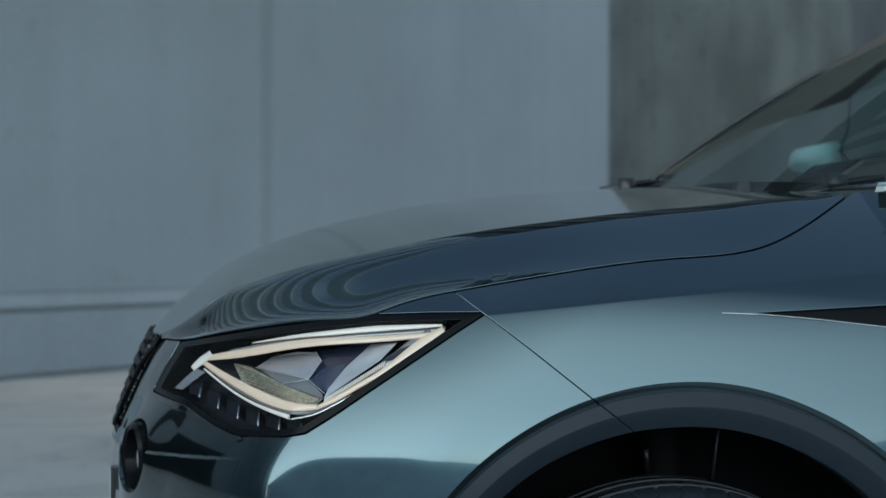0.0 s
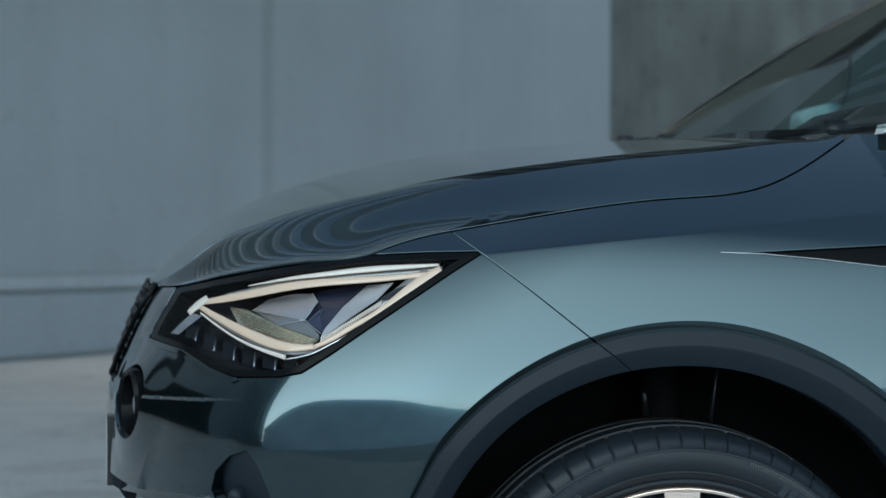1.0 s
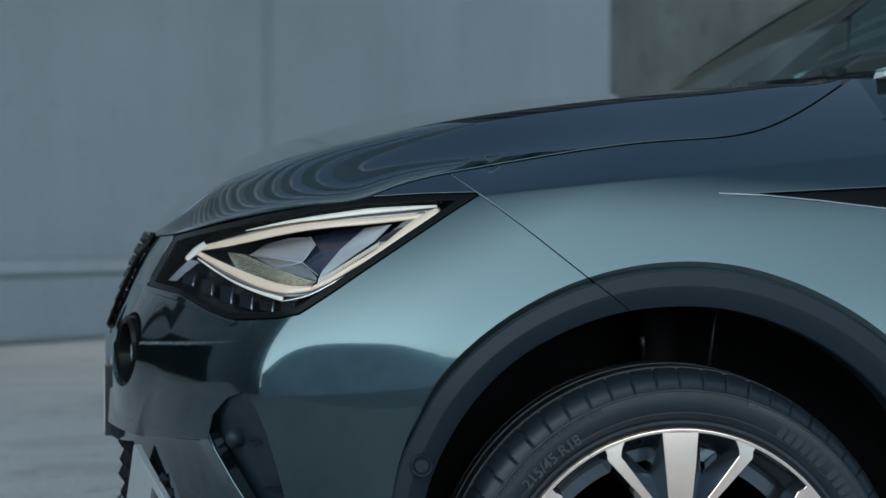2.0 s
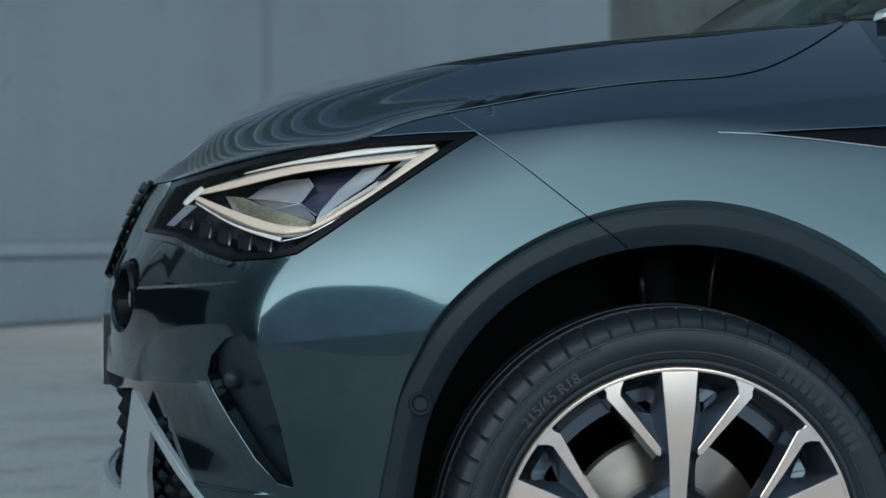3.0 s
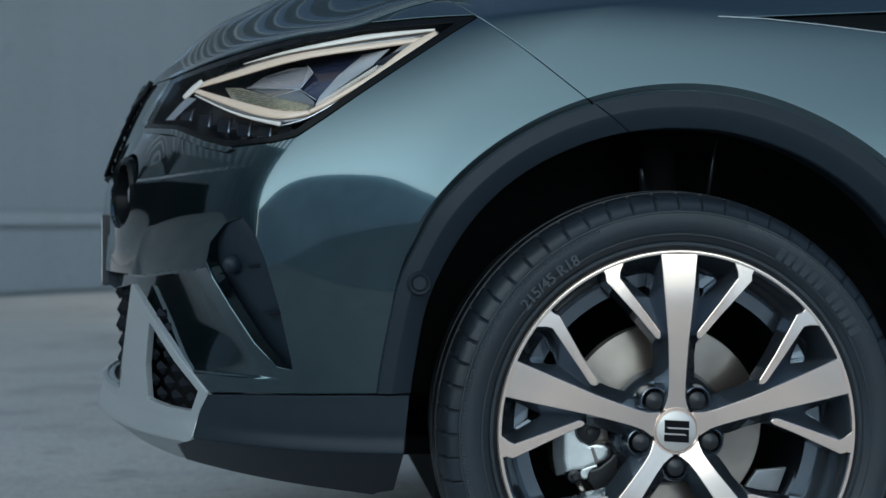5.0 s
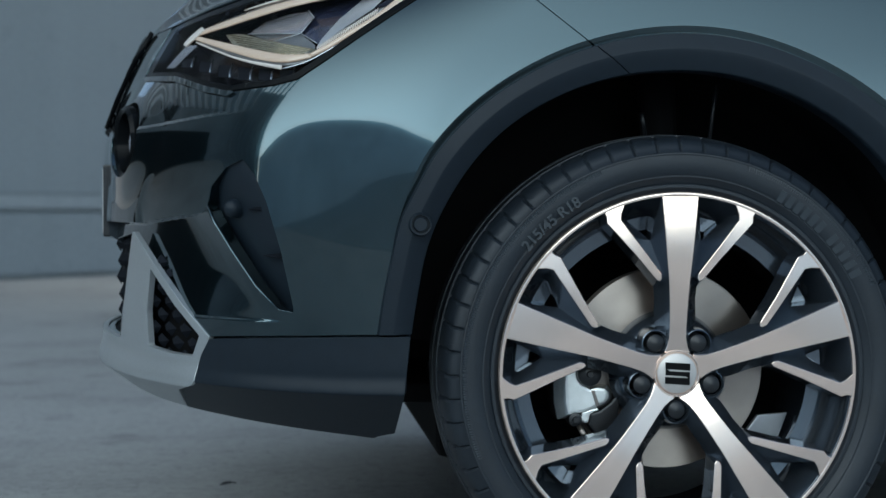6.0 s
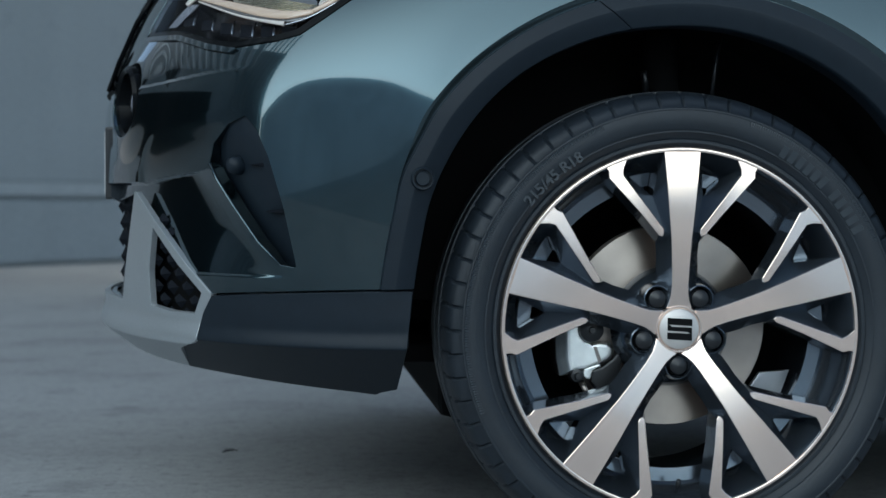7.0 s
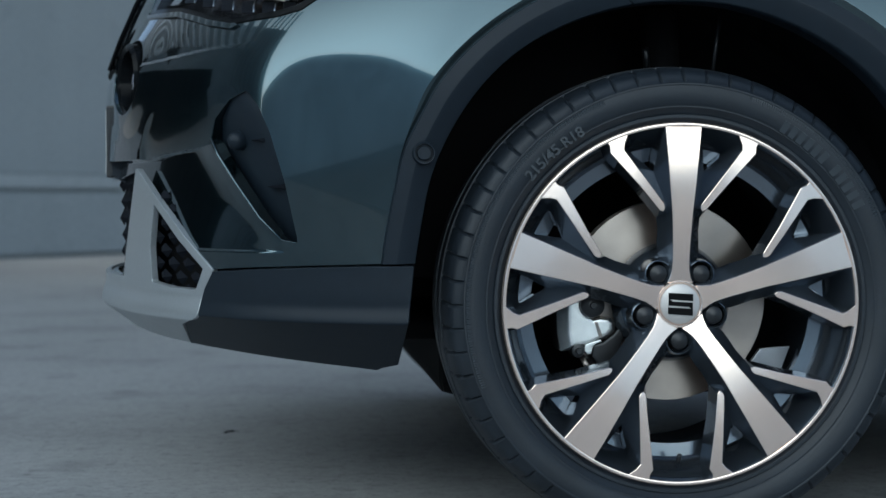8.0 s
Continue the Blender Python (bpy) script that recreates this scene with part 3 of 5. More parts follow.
# bonnet
top_z = spline([(-0.765, 0.826), (-0.74, 0.857), (-0.70, 0.893), (-0.66, 0.925), (-0.60, 0.960), (-0.52, 0.992), (-0.42, 1.021), (-0.30, 1.046), (-0.14, 1.067), (0.03, 1.079), (0.30, 1.088)])


# the bonnet's crease in height and across
crease_z = spline([(-0.765, 0.822), (-0.72, 0.836), (-0.68, 0.862), (-0.635, 0.896), (-0.581, 0.918), (-0.538, 0.933), (-0.456, 0.955), (-0.375, 0.9725), (-0.295, 0.988), (-0.175, 1.006), (-0.052, 1.021), (0.102, 1.036), (0.20, 1.0445), (0.272, 1.050), (0.31, 1.066)])
crease_y = spline([(-0.765, 0.712), (-0.72, 0.51), (-0.68, 0.44), (-0.635, 0.392), (-0.581, 0.338), (-0.538, 0.300), (-0.456, 0.244), (-0.375, 0.207), (-0.295, 0.182), (-0.175, 0.163), (-0.052, 0.157), (0.102, 0.157), (0.20, 0.157), (0.272, 0.157), (0.31, 0.172)])


def bonnet_skin(q, s):
    """s runs across: a steep flank up to a crease, the nearly flat top, and the other flank."""
    x = -0.762 + 1.043 * q ** 1.6
    zs_ = shut_z(x) + 0.0015
    ys_ = skin_y(x, zs_) + 0.001
    t = np.minimum(s, 1 - s)
    h = np.clip(crease_z(x) - zs_, 0.001, 0.85 * np.maximum(top_z(x) - zs_, 0.002))
    wide = np.maximum(crease_y(x) - ys_, 0.001)
    v, w = np.clip(t / 0.2, 0, 1), np.clip((t - 0.2) / 0.3, 0, 1)
    d = wide * v + (CY - ys_ - wide) * w
    # hollow-backed flank: its slope at the shut line and at the crease, against the mean
    back = ease((x + 0.45) / 0.45)
    low, high = 0.34 + 0.66 * back, 0.32 + 0.48 * back
    roll = 0.5 * back * 0.012 * np.log1p(np.exp((v - 0.76) / 0.012))
    rise_ = (low * v + (3 - 2 * low - high) * v * v + (low + high - 2) * v ** 3 - roll) / (1 - 0.5 * back * 0.24)
    z = zs_ + h * rise_ + np.maximum(top_z(x) - zs_ - h, 0.0) * (1 - (1 - w) ** 1.25)
    return x, np.where(s < 0.5, ys_ + d, 2 * CY - ys_ - d), z


qs = np.linspace(0.0005, 1, 150)
ss = np.concatenate([np.linspace(0, 0.197, 60), [0.1985, 0.1996, 0.2, 0.2006], np.linspace(0.203, 0.797, 60), [0.7994, 0.8, 0.8004, 0.8015], np.linspace(0.803, 1, 22)])
part("bonnet", patch(qs, ss, bonnet_skin, (lambda x, y, z: 0.28 - 0.05 * np.clip(1 - ((y - CY) / 0.62) ** 2, 0, 1) - x,), 0.02), PAINT, car, "glossy dark blue-grey bonnet")

# wheel-arch mouldings, front piece on the bumper and rear piece on the wing
ARCH_A = np.arange(-84, 96.1, 1.5)


def arch_skin(a, t):
    ro, ri = arch_out(a) + 0.002, arch_in(a)
    # the painted lip narrows towards the moulding's foot
    share = np.interp(a, (-66, -60, -57, -53), (0.05, 0.08, 0.13, 0.19))
    f = np.where(t < 0.19, t / 0.19 * share, share + (t - 0.19) / 0.81 * (1 - share))
    r = ro + (ri - ro) * np.clip(f, 0, 1)
    x, z = r * np.sin(np.radians(a)), HUB + r * np.cos(np.radians(a))
    sunk_by = 0.005 * np.clip((a + 72) / 30, 0.1, 1)
    lip = -sunk_by * np.clip(t / 0.19, 0, 1)
    proud = np.where(t < 0.191, lip, -sunk_by + (0.008 + sunk_by) * ease((t - 0.19) / 0.05) + 0.002 * np.clip((t - 0.24) / 0.30, 0, 1) - 0.013 * np.clip((t - 0.54) / 0.46, 0, 1) ** 1.2)
    return x, skin_y(x, z) - proud + 0.05 * np.clip(t - 1, 0, None), z


LIP_T = [0, 0.02, 0.05, 0.09, 0.13, 0.17, 0.19]
ARCH_T = [0.192, 0.20, 0.21, 0.22, 0.24, 0.30, 0.38, 0.46, 0.52, 0.54, 0.56, 0.64, 0.74, 0.84, 0.92, 0.98, 1.0, 1.4, 2.0]
for span, cuts in ((ARCH_A[:62], (ahead_cut, above_seam)), (ARCH_A[20:], (behind_cut,))):
    part("arch_lip", patch(span, LIP_T, arch_skin, cuts, 0.0, True), PAINT, car, "glossy dark painted arch lip")
    part("arch_moulding", patch(span, ARCH_T, arch_skin, cuts, 0.012, True), PLASTIC, car, "matt dark grey plastic moulding")
sensor = part("parking_sensor", revolve([(0.0, -0.0012), (0.0085, -0.0012), (0.0095, 0.0), (0.0098, 0.004), (0.0122, 0.004), (0.0125, -0.0015), (0.0140, -0.0018), (0.0155, 0.0005), (0.016, 0.01)], 32), PLASTIC, car, "round parking sensor")
sensor.location = (-0.350, float(skin_y(-0.350, 0.523)) - 0.0150, 0.523)

# lower skirt and silver frame


def skirt_skin(u, z):
    x, y, z = skin(u, z)
    out = 0.006 + 0.002 * ease((0.37 - z) / 0.05) + 0.007 * ease((0.322 - z) / 0.026) - 1.2 * np.clip(0.2985 - z, 0, None)
    return x - out * 0.4, y - out, z


def skirt_floor(x):
    return np.interp(x, (-0.95, -0.80, -0.72, -0.66, -0.62, -0.49, -0.43, -0.402, -0.398, -0.372), (0.270, 0.256, 0.2495, 0.2465, 0.2440, 0.2335, 0.2285, 0.2250, 0.2290, 0.2360))


above_floor = lambda x, y, z: z - skirt_floor(x)
zl = np.arange(0.22, 0.40, 0.004)
part("bumper_skirt", patch(us, zl, skirt_skin, (below_seam, above_floor, outside(frame_zone, 0.001), line(-0.360, 0.40, -0.378, 0.22)), 0.02), PLASTIC, car, "matt dark grey plastic skirt")


def frame_skin(u, z):
    x, y, z = skin(u, z)
    out = 0.003 + 0.013 * ease((0.330 - z) / 0.036) - 1.3 * np.clip(0.290 - z, 0, None)
    return x - out * 0.8, y - out * 0.6, z


zf = np.arange(0.22, 0.53, 0.004)
part("bumper_frame", patch(us, zf, frame_skin, (frame_zone, above_floor, outside(opening_hole)), 0.010), SILVER, car, "satin silver plastic frame")
# mesh in the lower opening: overlapping wedge-shaped scales
for row in range(8):
    for k in range(8):
        x, z = -0.775 + 0.0245 * k + 0.0122 * (row % 2), 0.328 + 0.0195 * row
        if float(opening_hole(x, 0, z)) < -0.014:
            continue
        c = on_skin(x, z, 0.010)
        along = (on_skin(x + 0.01, z, 0.010) - c).normalized()
        n_ = along.cross(Vector((0, 0, 1))).normalized()
        n_ = n_ if n_.y < 0 else -n_
        bm = bmesh.new()
        pts = [c - along * 0.0135 + Vector((0, 0, 0.004)), c + Vector((0, 0, 0.0105)), c + along * 0.0125 - n_ * 0.006, c - Vector((0, 0, 0.0115)) - n_ * 0.004, c - Vector((0, 0, 0.002)) + n_ * 0.005]
        vs_ = [bm.verts.new(q) for q in pts]
        for a, b in ((0, 1), (1, 2), (2, 3), (3, 0)):
            bm.faces.new((vs_[a], vs_[b], vs_[4]))
        bm.faces.new((vs_[3], vs_[2], vs_[1], vs_[0]))
        bmesh.ops.recalc_face_normals(bm, faces=bm.faces)
        part("mesh_scale", bm, MATT, car)


def backing(pos, hole, deep, grow=0.012):
    def sunk(u, z):
        x, y, z = pos(u, z)
        return x + deep * 0.6, y + deep * 0.8, z
    return patch(us, np.arange(0.22, 0.90, 0.006), sunk, (lambda x, y, z: hole(x - deep * 0.6, y, z) + grow,))


low_grille = part("lower_grille", backing(skin, low_grille_zone, 0.055), LINER, car, "dark scaled lower grille")
for row in range(6):
    for k in range(5):
        z = 0.352 + 0.027 * row
        q = 0.37 + 0.048 * k + 0.024 * (row % 2)
        a = math.acos((CY - q) / (CY - float(side_y(z))))
        px, py, pz = (float(c) for c in skin(np.array(-a), np.array(z)))
        if float(low_grille_zone(np.array(px), 0, np.array(pz))) < 0.004:
            continue
        bm = bmesh.new()
        tip = bm.verts.new((px + 0.022, py - 0.002, pz - 0.003))
        ringv = [bm.verts.new((px + 0.030 - dy * 0.25, py + dy, pz + dz)) for dy, dz in ((-0.026, 0), (-0.004, 0.016), (0.026, 0), (0.004, -0.016))]
        for i in range(4):
            bm.faces.new((ringv[i], ringv[(i + 1) % 4], tip))
        bmesh.ops.recalc_face_normals(bm, faces=bm.faces)
        part("mesh_scale", bm, MATT, low_grille)
part("opening_back", backing(skin, opening_hole, 0.040, 0.040), LINER, car, "dark backing")

# vent insert: a sunk matt panel with a sensor and two fins


def vent_skin(u, z):
    x, y, z = skin(u, z)
    near_line = np.clip(line(-0.636, 0.545, -0.536, 0.404)(x, y, z) * -1 / 0.075, 0, 1)
    deep = 0.034 * (1 - near_line) ** 1.5 + 0.004
    return x + deep * 0.3, y + deep, z


insert = part("vent_insert", patch(us, np.arange(0.38, 0.64, 0.005), vent_skin, (lambda x, y, z: vent_hole(x - 0.004, y, z) + 0.014,)), PLASTIC, car, "matt dark grey sunk insert")
dot = part("parking_sensor", revolve([(0.0, -0.016), (0.005, -0.0155), (0.009, -0.0135), (0.012, -0.009), (0.0135, -0.002), (0.0138, 0.02)], 24), PLASTIC, insert, "round black sensor")
dot.matrix_world = Matrix.Translation((-0.594, 0.118, 0.543)) @ Euler((0, 0, radians(-35))).to_matrix().to_4x4()
for x, z in ((-0.561, 0.543), (-0.541, 0.4795)):
    c = on_skin(x, z, 0.012)
    part("fin", prism([(x - 0.014, z), (x + 0.014, z + 0.004), (x + 0.014, z - 0.004)], [(x - 0.014, z), (x + 0.014, z + 0.006), (x + 0.014, z - 0.006)], c.y - 0.004, c.y + 0.02), MATT, insert)
edge_pts = [(-0.634, 0.546), (-0.624, 0.524), (-0.600, 0.486), (-0.566, 0.437), (-0.537, 0.407)]
part("vent_edge", tube([on_skin(x, z, 0.002) for x, z in edge_pts], 0.0026), PAINT, car, "bright rolled edge")

# fog lamp
fog = part("fog_lamp", revolve([(0.0, 0.020), (0.020, 0.018), (0.028, 0.012), (0.030, 0.004), (0.036, 0.010), (0.044, 0.012), (0.050, -0.012), (0.056, -0.016), (0.062, -0.010), (0.064, 0.03)], 40), GLOSS, car, "round fog lamp in a dark bezel")
fog.matrix_world = Matrix.Translation(FOG) @ Euler((0, 0, radians(-71))).to_matrix().to_4x4() @ Matrix.Diagonal((0.93, 0.93, 0.93, 1))
part("lens", revolve([(0.0, -0.004), (0.014, -0.002), (0.024, 0.003), (0.029, 0.010)], 32), REFLECT, fog, "bright lamp glass")

# number plate on its bracket, and the upper grille
bracket = part("plate_bracket", prism([(-0.805, 0.622), (-0.800, 0.622), (-0.775, 0.48), (-0.805, 0.500)], [(-0.805, 0.622), (-0.800, 0.622), (-0.775, 0.48), (-0.805, 0.500)], 0.53, 1.13), PLASTIC, car)
part("plate_frame", box(-0.8165, 0.548, 0.496, -0.804, 1.112, 0.613, 0.003), BLACK, car, "black plate frame")
plate = part("number_plate", box(-0.8180, 0.556, 0.503, -0.8160, 1.104, 0.606), PLATE, car, "white plate with dark bars")
for k in range(7):
    part("bar", box(-0.8190, 0.60 + k * 0.068, 0.525, -0.8176, 0.635 + k * 0.068, 0.585), BLACK, plate)


def grille_pos(y, z):
    return float(nose_x(z)) + float(corner(z)) * (1 - math.sqrt(max(0.0, 1 - ((CY - y) / (CY - float(side_y(z)))) ** 2)))


grille = part("upper_grille", patch(us, np.arange(0.64, 0.83, 0.006), lambda u, z: (skin(u, z)[0] + 0.02, skin(u, z)[1], z + 0 * u), (lambda x, y, z: grille_zone(x, y, z) + 0.01,)), LINER, car, "dark mesh grille")
for row in range(8):
    for k in range(13):
        y, z = 0.56 + 0.045 * k + 0.0225 * (row % 2), 0.675 + 0.0205 * row
        if y < 0.55 + 0.35 * (0.83 - z) or y > 1.66 - 0.55:
            continue
        x = grille_pos(y, z) - 0.004
        bm = bmesh.new()
        tip = bm.verts.new((x - 0.003, y, z - 0.004))
        ringv = [bm.verts.new((x + 0.006, y + dy, z + dz)) for dy, dz in ((-0.02, 0), (0, 0.012), (0.02, 0), (0, -0.012))]
        for i in range(4):
            bm.faces.new((ringv[i], ringv[(i + 1) % 4], tip))
        bmesh.ops.recalc_face_normals(bm, faces=bm.faces)
        part("mesh_scale", bm, GLOSS, grille)
rim_pts = [(grille_pos(y, z) - 0.006, y, z) for y, z in ((0.535, 0.826), (0.555, 0.78), (0.58, 0.72), (0.61, 0.675))]
part("grille_surround", tube(rim_pts, 0.004), GLOSS, grille, "gloss black surround")

# ------------------------------------------------------------------ headlamp
ZL = np.arange(0.68, 0.90, 0.004)


def sunk(dx, dy):
    return lambda u, z: (skin(u, z)[0] + dx, skin(u, z)[1] + dy, z + 0 * u)


lamp = part("headlamp", patch(us, ZL, sunk(0.02, 0.075), (lambda x, y, z: lamp_hole(x - 0.02, y, z) + 0.02,)), HOUSING, car, "lit headlamp with a triangular light signature")
part("bezel", patch(us, ZL, sunk(0.0, 0.004), (lamp_hole, lambda x, y, z: 0.0075 - lamp_hole(x, y, z)), 0.05), GLOSS, lamp, "gloss black rim")
cover = part("lens", patch(us, ZL, sunk(0.0, 0.002), (lambda x, y, z: lamp_hole(x, y, z) - 0.006,)), LENS, lamp, "clear lamp cover")
cover.visible_shadow = False


def in_lamp(x, z, deep):
    """A point straight behind the lamp's cover."""
    return Vector((x + 0.12 * deep, float(skin_y(x, z)) + deep, z))


def ribbon(points, widths, deep, thick=0.008, crown=0.002):
    """A bar following the lamp's cover through (x, z) points."""
    pts = [Vector((x, z)) for x, z in points]
    xs = spline([(i, p.x) for i, p in enumerate(pts)])
    zs_ = spline([(i, p.y) for i, p in enumerate(pts)])
    bm, rows = bmesh.new(), []
    n = 8 * (len(pts) - 1)
    for k in range(n + 1):
        t = k * (len(pts) - 1) / n
        c, d = Vector((float(xs(t)), float(zs_(t)))), Vector((float(xs(t + 0.01) - xs(t - 0.01)), float(zs_(t + 0.01) - zs_(t - 0.01)))).normalized()
        w = float(np.interp(t, range(len(pts)), widths)) * 0.46
        s = Vector((-d.y, d.x)) * w
        row = []
        for side, dd in ((1, deep), (0.6, deep - crown), (-0.6, deep - crown), (-1, deep), (-1, deep + thick), (1, deep + thick)):
            q = c + s * side
            row.append(bm.verts.new(in_lamp(q.x, q.y, dd)))
        rows.append(row)
    for a, b in zip(rows, rows[1:]):
        for i in range(6):
            bm.faces.new((a[i], a[(i + 1) % 6], b[(i + 1) % 6], b[i]))
    bm.faces.new(rows[0]), bm.faces.new(rows[-1][::-1])
    bmesh.ops.recalc_face_normals(bm, faces=bm.faces)
    return smooth_faces(bm)


BAR = "warm white light bar"
part("light_bar", ribbon([(-0.656, 0.8035), (-0.612, 0.8125), (-0.567, 0.8225), (-0.527, 0.831), (-0.487, 0.837), (-0.449, 0.8405), (-0.411, 0.8435), (-0.365, 0.848), (-0.332, 0.852)], (0.008, 0.012, 0.0125, 0.012, 0.011, 0.010, 0.009, 0.008, 0.006), 0.014), LIGHTPIPE, lamp, BAR)
part("light_guide", ribbon([(-0.584, 0.8305), (-0.527, 0.842), (-0.487, 0.848), (-0.449, 0.853), (-0.411, 0.8575), (-0.365, 0.861), (-0.322, 0.864)], (0.002, 0.005, 0.007, 0.008, 0.009, 0.007, 0.004), 0.012), PIPE_DIM, lamp, "pale light guide")
part("light_bar", ribbon([(-0.320, 0.8585), (-0.348, 0.8415), (-0.375, 0.8225), (-0.405, 0.8005), (-0.436, 0.7825), (-0.466, 0.7645), (-0.492, 0.7515)], (0.010, 0.014, 0.011, 0.008, 0.007, 0.007, 0.006), 0.010), LIGHTPIPE, lamp, BAR)
part("light_bar", ribbon([(-0.662, 0.799), (-0.610, 0.7755), (-0.566, 0.7585), (-0.527, 0.7495), (-0.492, 0.7515)], (0.007, 0.012, 0.015, 0.013, 0.007), 0.014), LIGHTPIPE, lamp, BAR)
part("light_guide", ribbon([(-0.656, 0.789), (-0.607, 0.761), (-0.566, 0.745), (-0.531, 0.736)], (0.003, 0.0035, 0.005, 0.007), 0.010), PIPE_DIM, lamp, "pale light guide")
part("light_blade", ribbon([(-0.62, 0.816), (-0.567, 0.8285), (-0.527, 0.8368), (-0.487, 0.843), (-0.449, 0.8475), (-0.411, 0.851), (-0.355, 0.8555), (-0.318, 0.8605)], (0.004, 0.008, 0.010, 0.010, 0.010, 0.010, 0.010, 0.006), 0.020), BLADE, lamp, "smoky clear light blade")
part("light_blade", ribbon([(-0.650, 0.789), (-0.607, 0.7675), (-0.566, 0.7515), (-0.529, 0.743), (-0.497, 0.746), (-0.468, 0.7585)], (0.004, 0.009, 0.010, 0.010, 0.008, 0.006), 0.020), BLADE, lamp, "smoky clear light blade")
part("light_blade", ribbon([(-0.338, 0.8555), (-0.362, 0.838), (-0.390, 0.8185), (-0.420, 0.799)], (0.010, 0.016, 0.012, 0.006), 0.017), BLADE, lamp, "smoky clear light blade")
part("trim_line", ribbon([(-0.531, 0.7335), (-0.500, 0.741), (-0.474, 0.7535), (-0.436, 0.775), (-0.400, 0.798)], (0.0025, 0.003, 0.003, 0.003, 0.002), 0.008), CHROME, lamp, "bright inner trim")
part("corner_piece", ribbon([(-0.675, 0.787), (-0.661, 0.7995), (-0.646, 0.811)], (0.009, 0.012, 0.010), 0.010), PIPE_DIM, lamp, "pale corner of the light guide")


def facet(points, deep, mat, name, label=""):
    bm = bmesh.new()
    vs_ = [bm.verts.new(in_lamp(x, z, d)) for (x, z), d in zip(points, deep)]
    back = [bm.verts.new(v.co + Vector((0.002, 0.012, 0))) for v in vs_]
    bm.faces.new(vs_), bm.faces.new(back[::-1])
    for i in range(len(vs_)):
        bm.faces.new((vs_[(i + 1) % len(vs_)], vs_[i], back[i], back[(i + 1) % len(vs_)]))
    bmesh.ops.recalc_face_normals(bm, faces=bm.faces)
    return part(name, bm, mat, lamp, label)


facet([(-0.704, 0.755), (-0.688, 0.771), (-0.670, 0.787), (-0.655, 0.784), (-0.674, 0.769), (-0.692, 0.754)], (0.016, 0.014, 0.013, 0.018, 0.022, 0.024), REFLECT, "corner_mirror", "pale slanted corner mirror")
facet([(-0.583, 0.795), (-0.559, 0.811), (-0.523, 0.820), (-0.495, 0.821), (-0.488, 0.810), (-0.506, 0.786)], (0.050, 0.050, 0.046, 0.042, 0.038, 0.030), REFLECT, "projector", "faceted mirror projector")
facet([(-0.488, 0.810), (-0.492, 0.822), (-0.449, 0.833), (-0.421, 0.835), (-0.456, 0.805), (-0.483, 0.769), (-0.506, 0.786)], (0.048, 0.052, 0.050, 0.044, 0.044, 0.036, 0.034), BLUEGLASS, "projector_side", "dark blue coated panel")
facet([(-0.583, 0.795), (-0.506, 0.786), (-0.487, 0.767), (-0.487, 0.761), (-0.543, 0.777)], (0.050, 0.032, 0.026, 0.024, 0.034), BLADE, "projector_floor")
facet([(-0.421, 0.834), (-0.384, 0.839), (-0.408, 0.815), (-0.435, 0.797), (-0.462, 0.778), (-0.485, 0.762), (-0.479, 0.775), (-0.454, 0.805)], (0.040, 0.020, 0.018, 0.018, 0.018, 0.018, 0.026, 0.034), PALE, "reflector_wing", "pale satin reflector")
facet([(-0.405, 0.816), (-0.382, 0.831), (-0.362, 0.838), (-0.389, 0.817)], (0.012, 0.012, 0.012, 0.012), HOUSING, "dark_slot")
facet([(-0.615, 0.798), (-0.592, 0.796), (-0.543, 0.777), (-0.487, 0.761), (-0.497, 0.752), (-0.551, 0.758), (-0.600, 0.774)], (0.040, 0.040, 0.036, 0.028, 0.022, 0.024, 0.032), TRAY, "ribbed_tray", "pale gold ribbed reflector")
for k in range(6):
    a, b = (-0.608 + 0.0036 * k, 0.7955 - 0.0044 * k), (-0.492 - 0.0032 * k, 0.7605 - 0.0018 * k)
    part("tray_rib", tube([in_lamp(a[0], a[1], 0.032), in_lamp((a[0] + b[0]) / 2, (a[1] + b[1]) / 2, 0.026), in_lamp(b[0], b[1], 0.018)], 0.0005, 6), GOLD, lamp)
for a, b, da, db in (((-0.506, 0.786), (-0.488, 0.810), 0.028, 0.036), ((-0.488, 0.810), (-0.496, 0.822), 0.036, 0.040), ((-0.583, 0.795), (-0.506, 0.786), 0.048, 0.028), ((-0.506, 0.786), (-0.484, 0.769), 0.028, 0.024), ((-0.545, 0.777), (-0.506, 0.786), 0.032, 0.028)):
    part("facet_edge", tube([in_lamp(*a, da - 0.003), in_lamp(*b, db - 0.003)], 0.0006, 5), PALE, lamp)
for k in range(26):
    t = k / 25
    x, z = -0.402 - 0.080 * t, 0.811 - 0.050 * t
    part("prism_tooth", tube([in_lamp(x + 0.001, z + 0.004, 0.012), in_lamp(x - 0.002, z - 0.004, 0.014)], 0.0011, 5), PIPE_DIM, lamp)
for k in range(6):
    t = k / 5
    x, z = -0.672 + 0.145 * t, 0.770 - 0.033 * t - 0.006 * math.sin(math.pi * t)
    low = z - 0.024 + 0.004 * abs(2 * t - 1)
    facet([(x - 0.009, z - 0.001), (x + 0.009, z - 0.004), (x + 0.008, low), (x - 0.007, low + 0.002)], (0.034, 0.034, 0.016, 0.016), MATT, "lamp_cell")
    part("cell_rib", tube([in_lamp(x + 0.012, z - 0.002, 0.030), in_lamp(x + 0.011, z - 0.012, 0.018), in_lamp(x + 0.011, low - 0.001, 0.010)], 0.0020, 6), ALLOY, lamp)
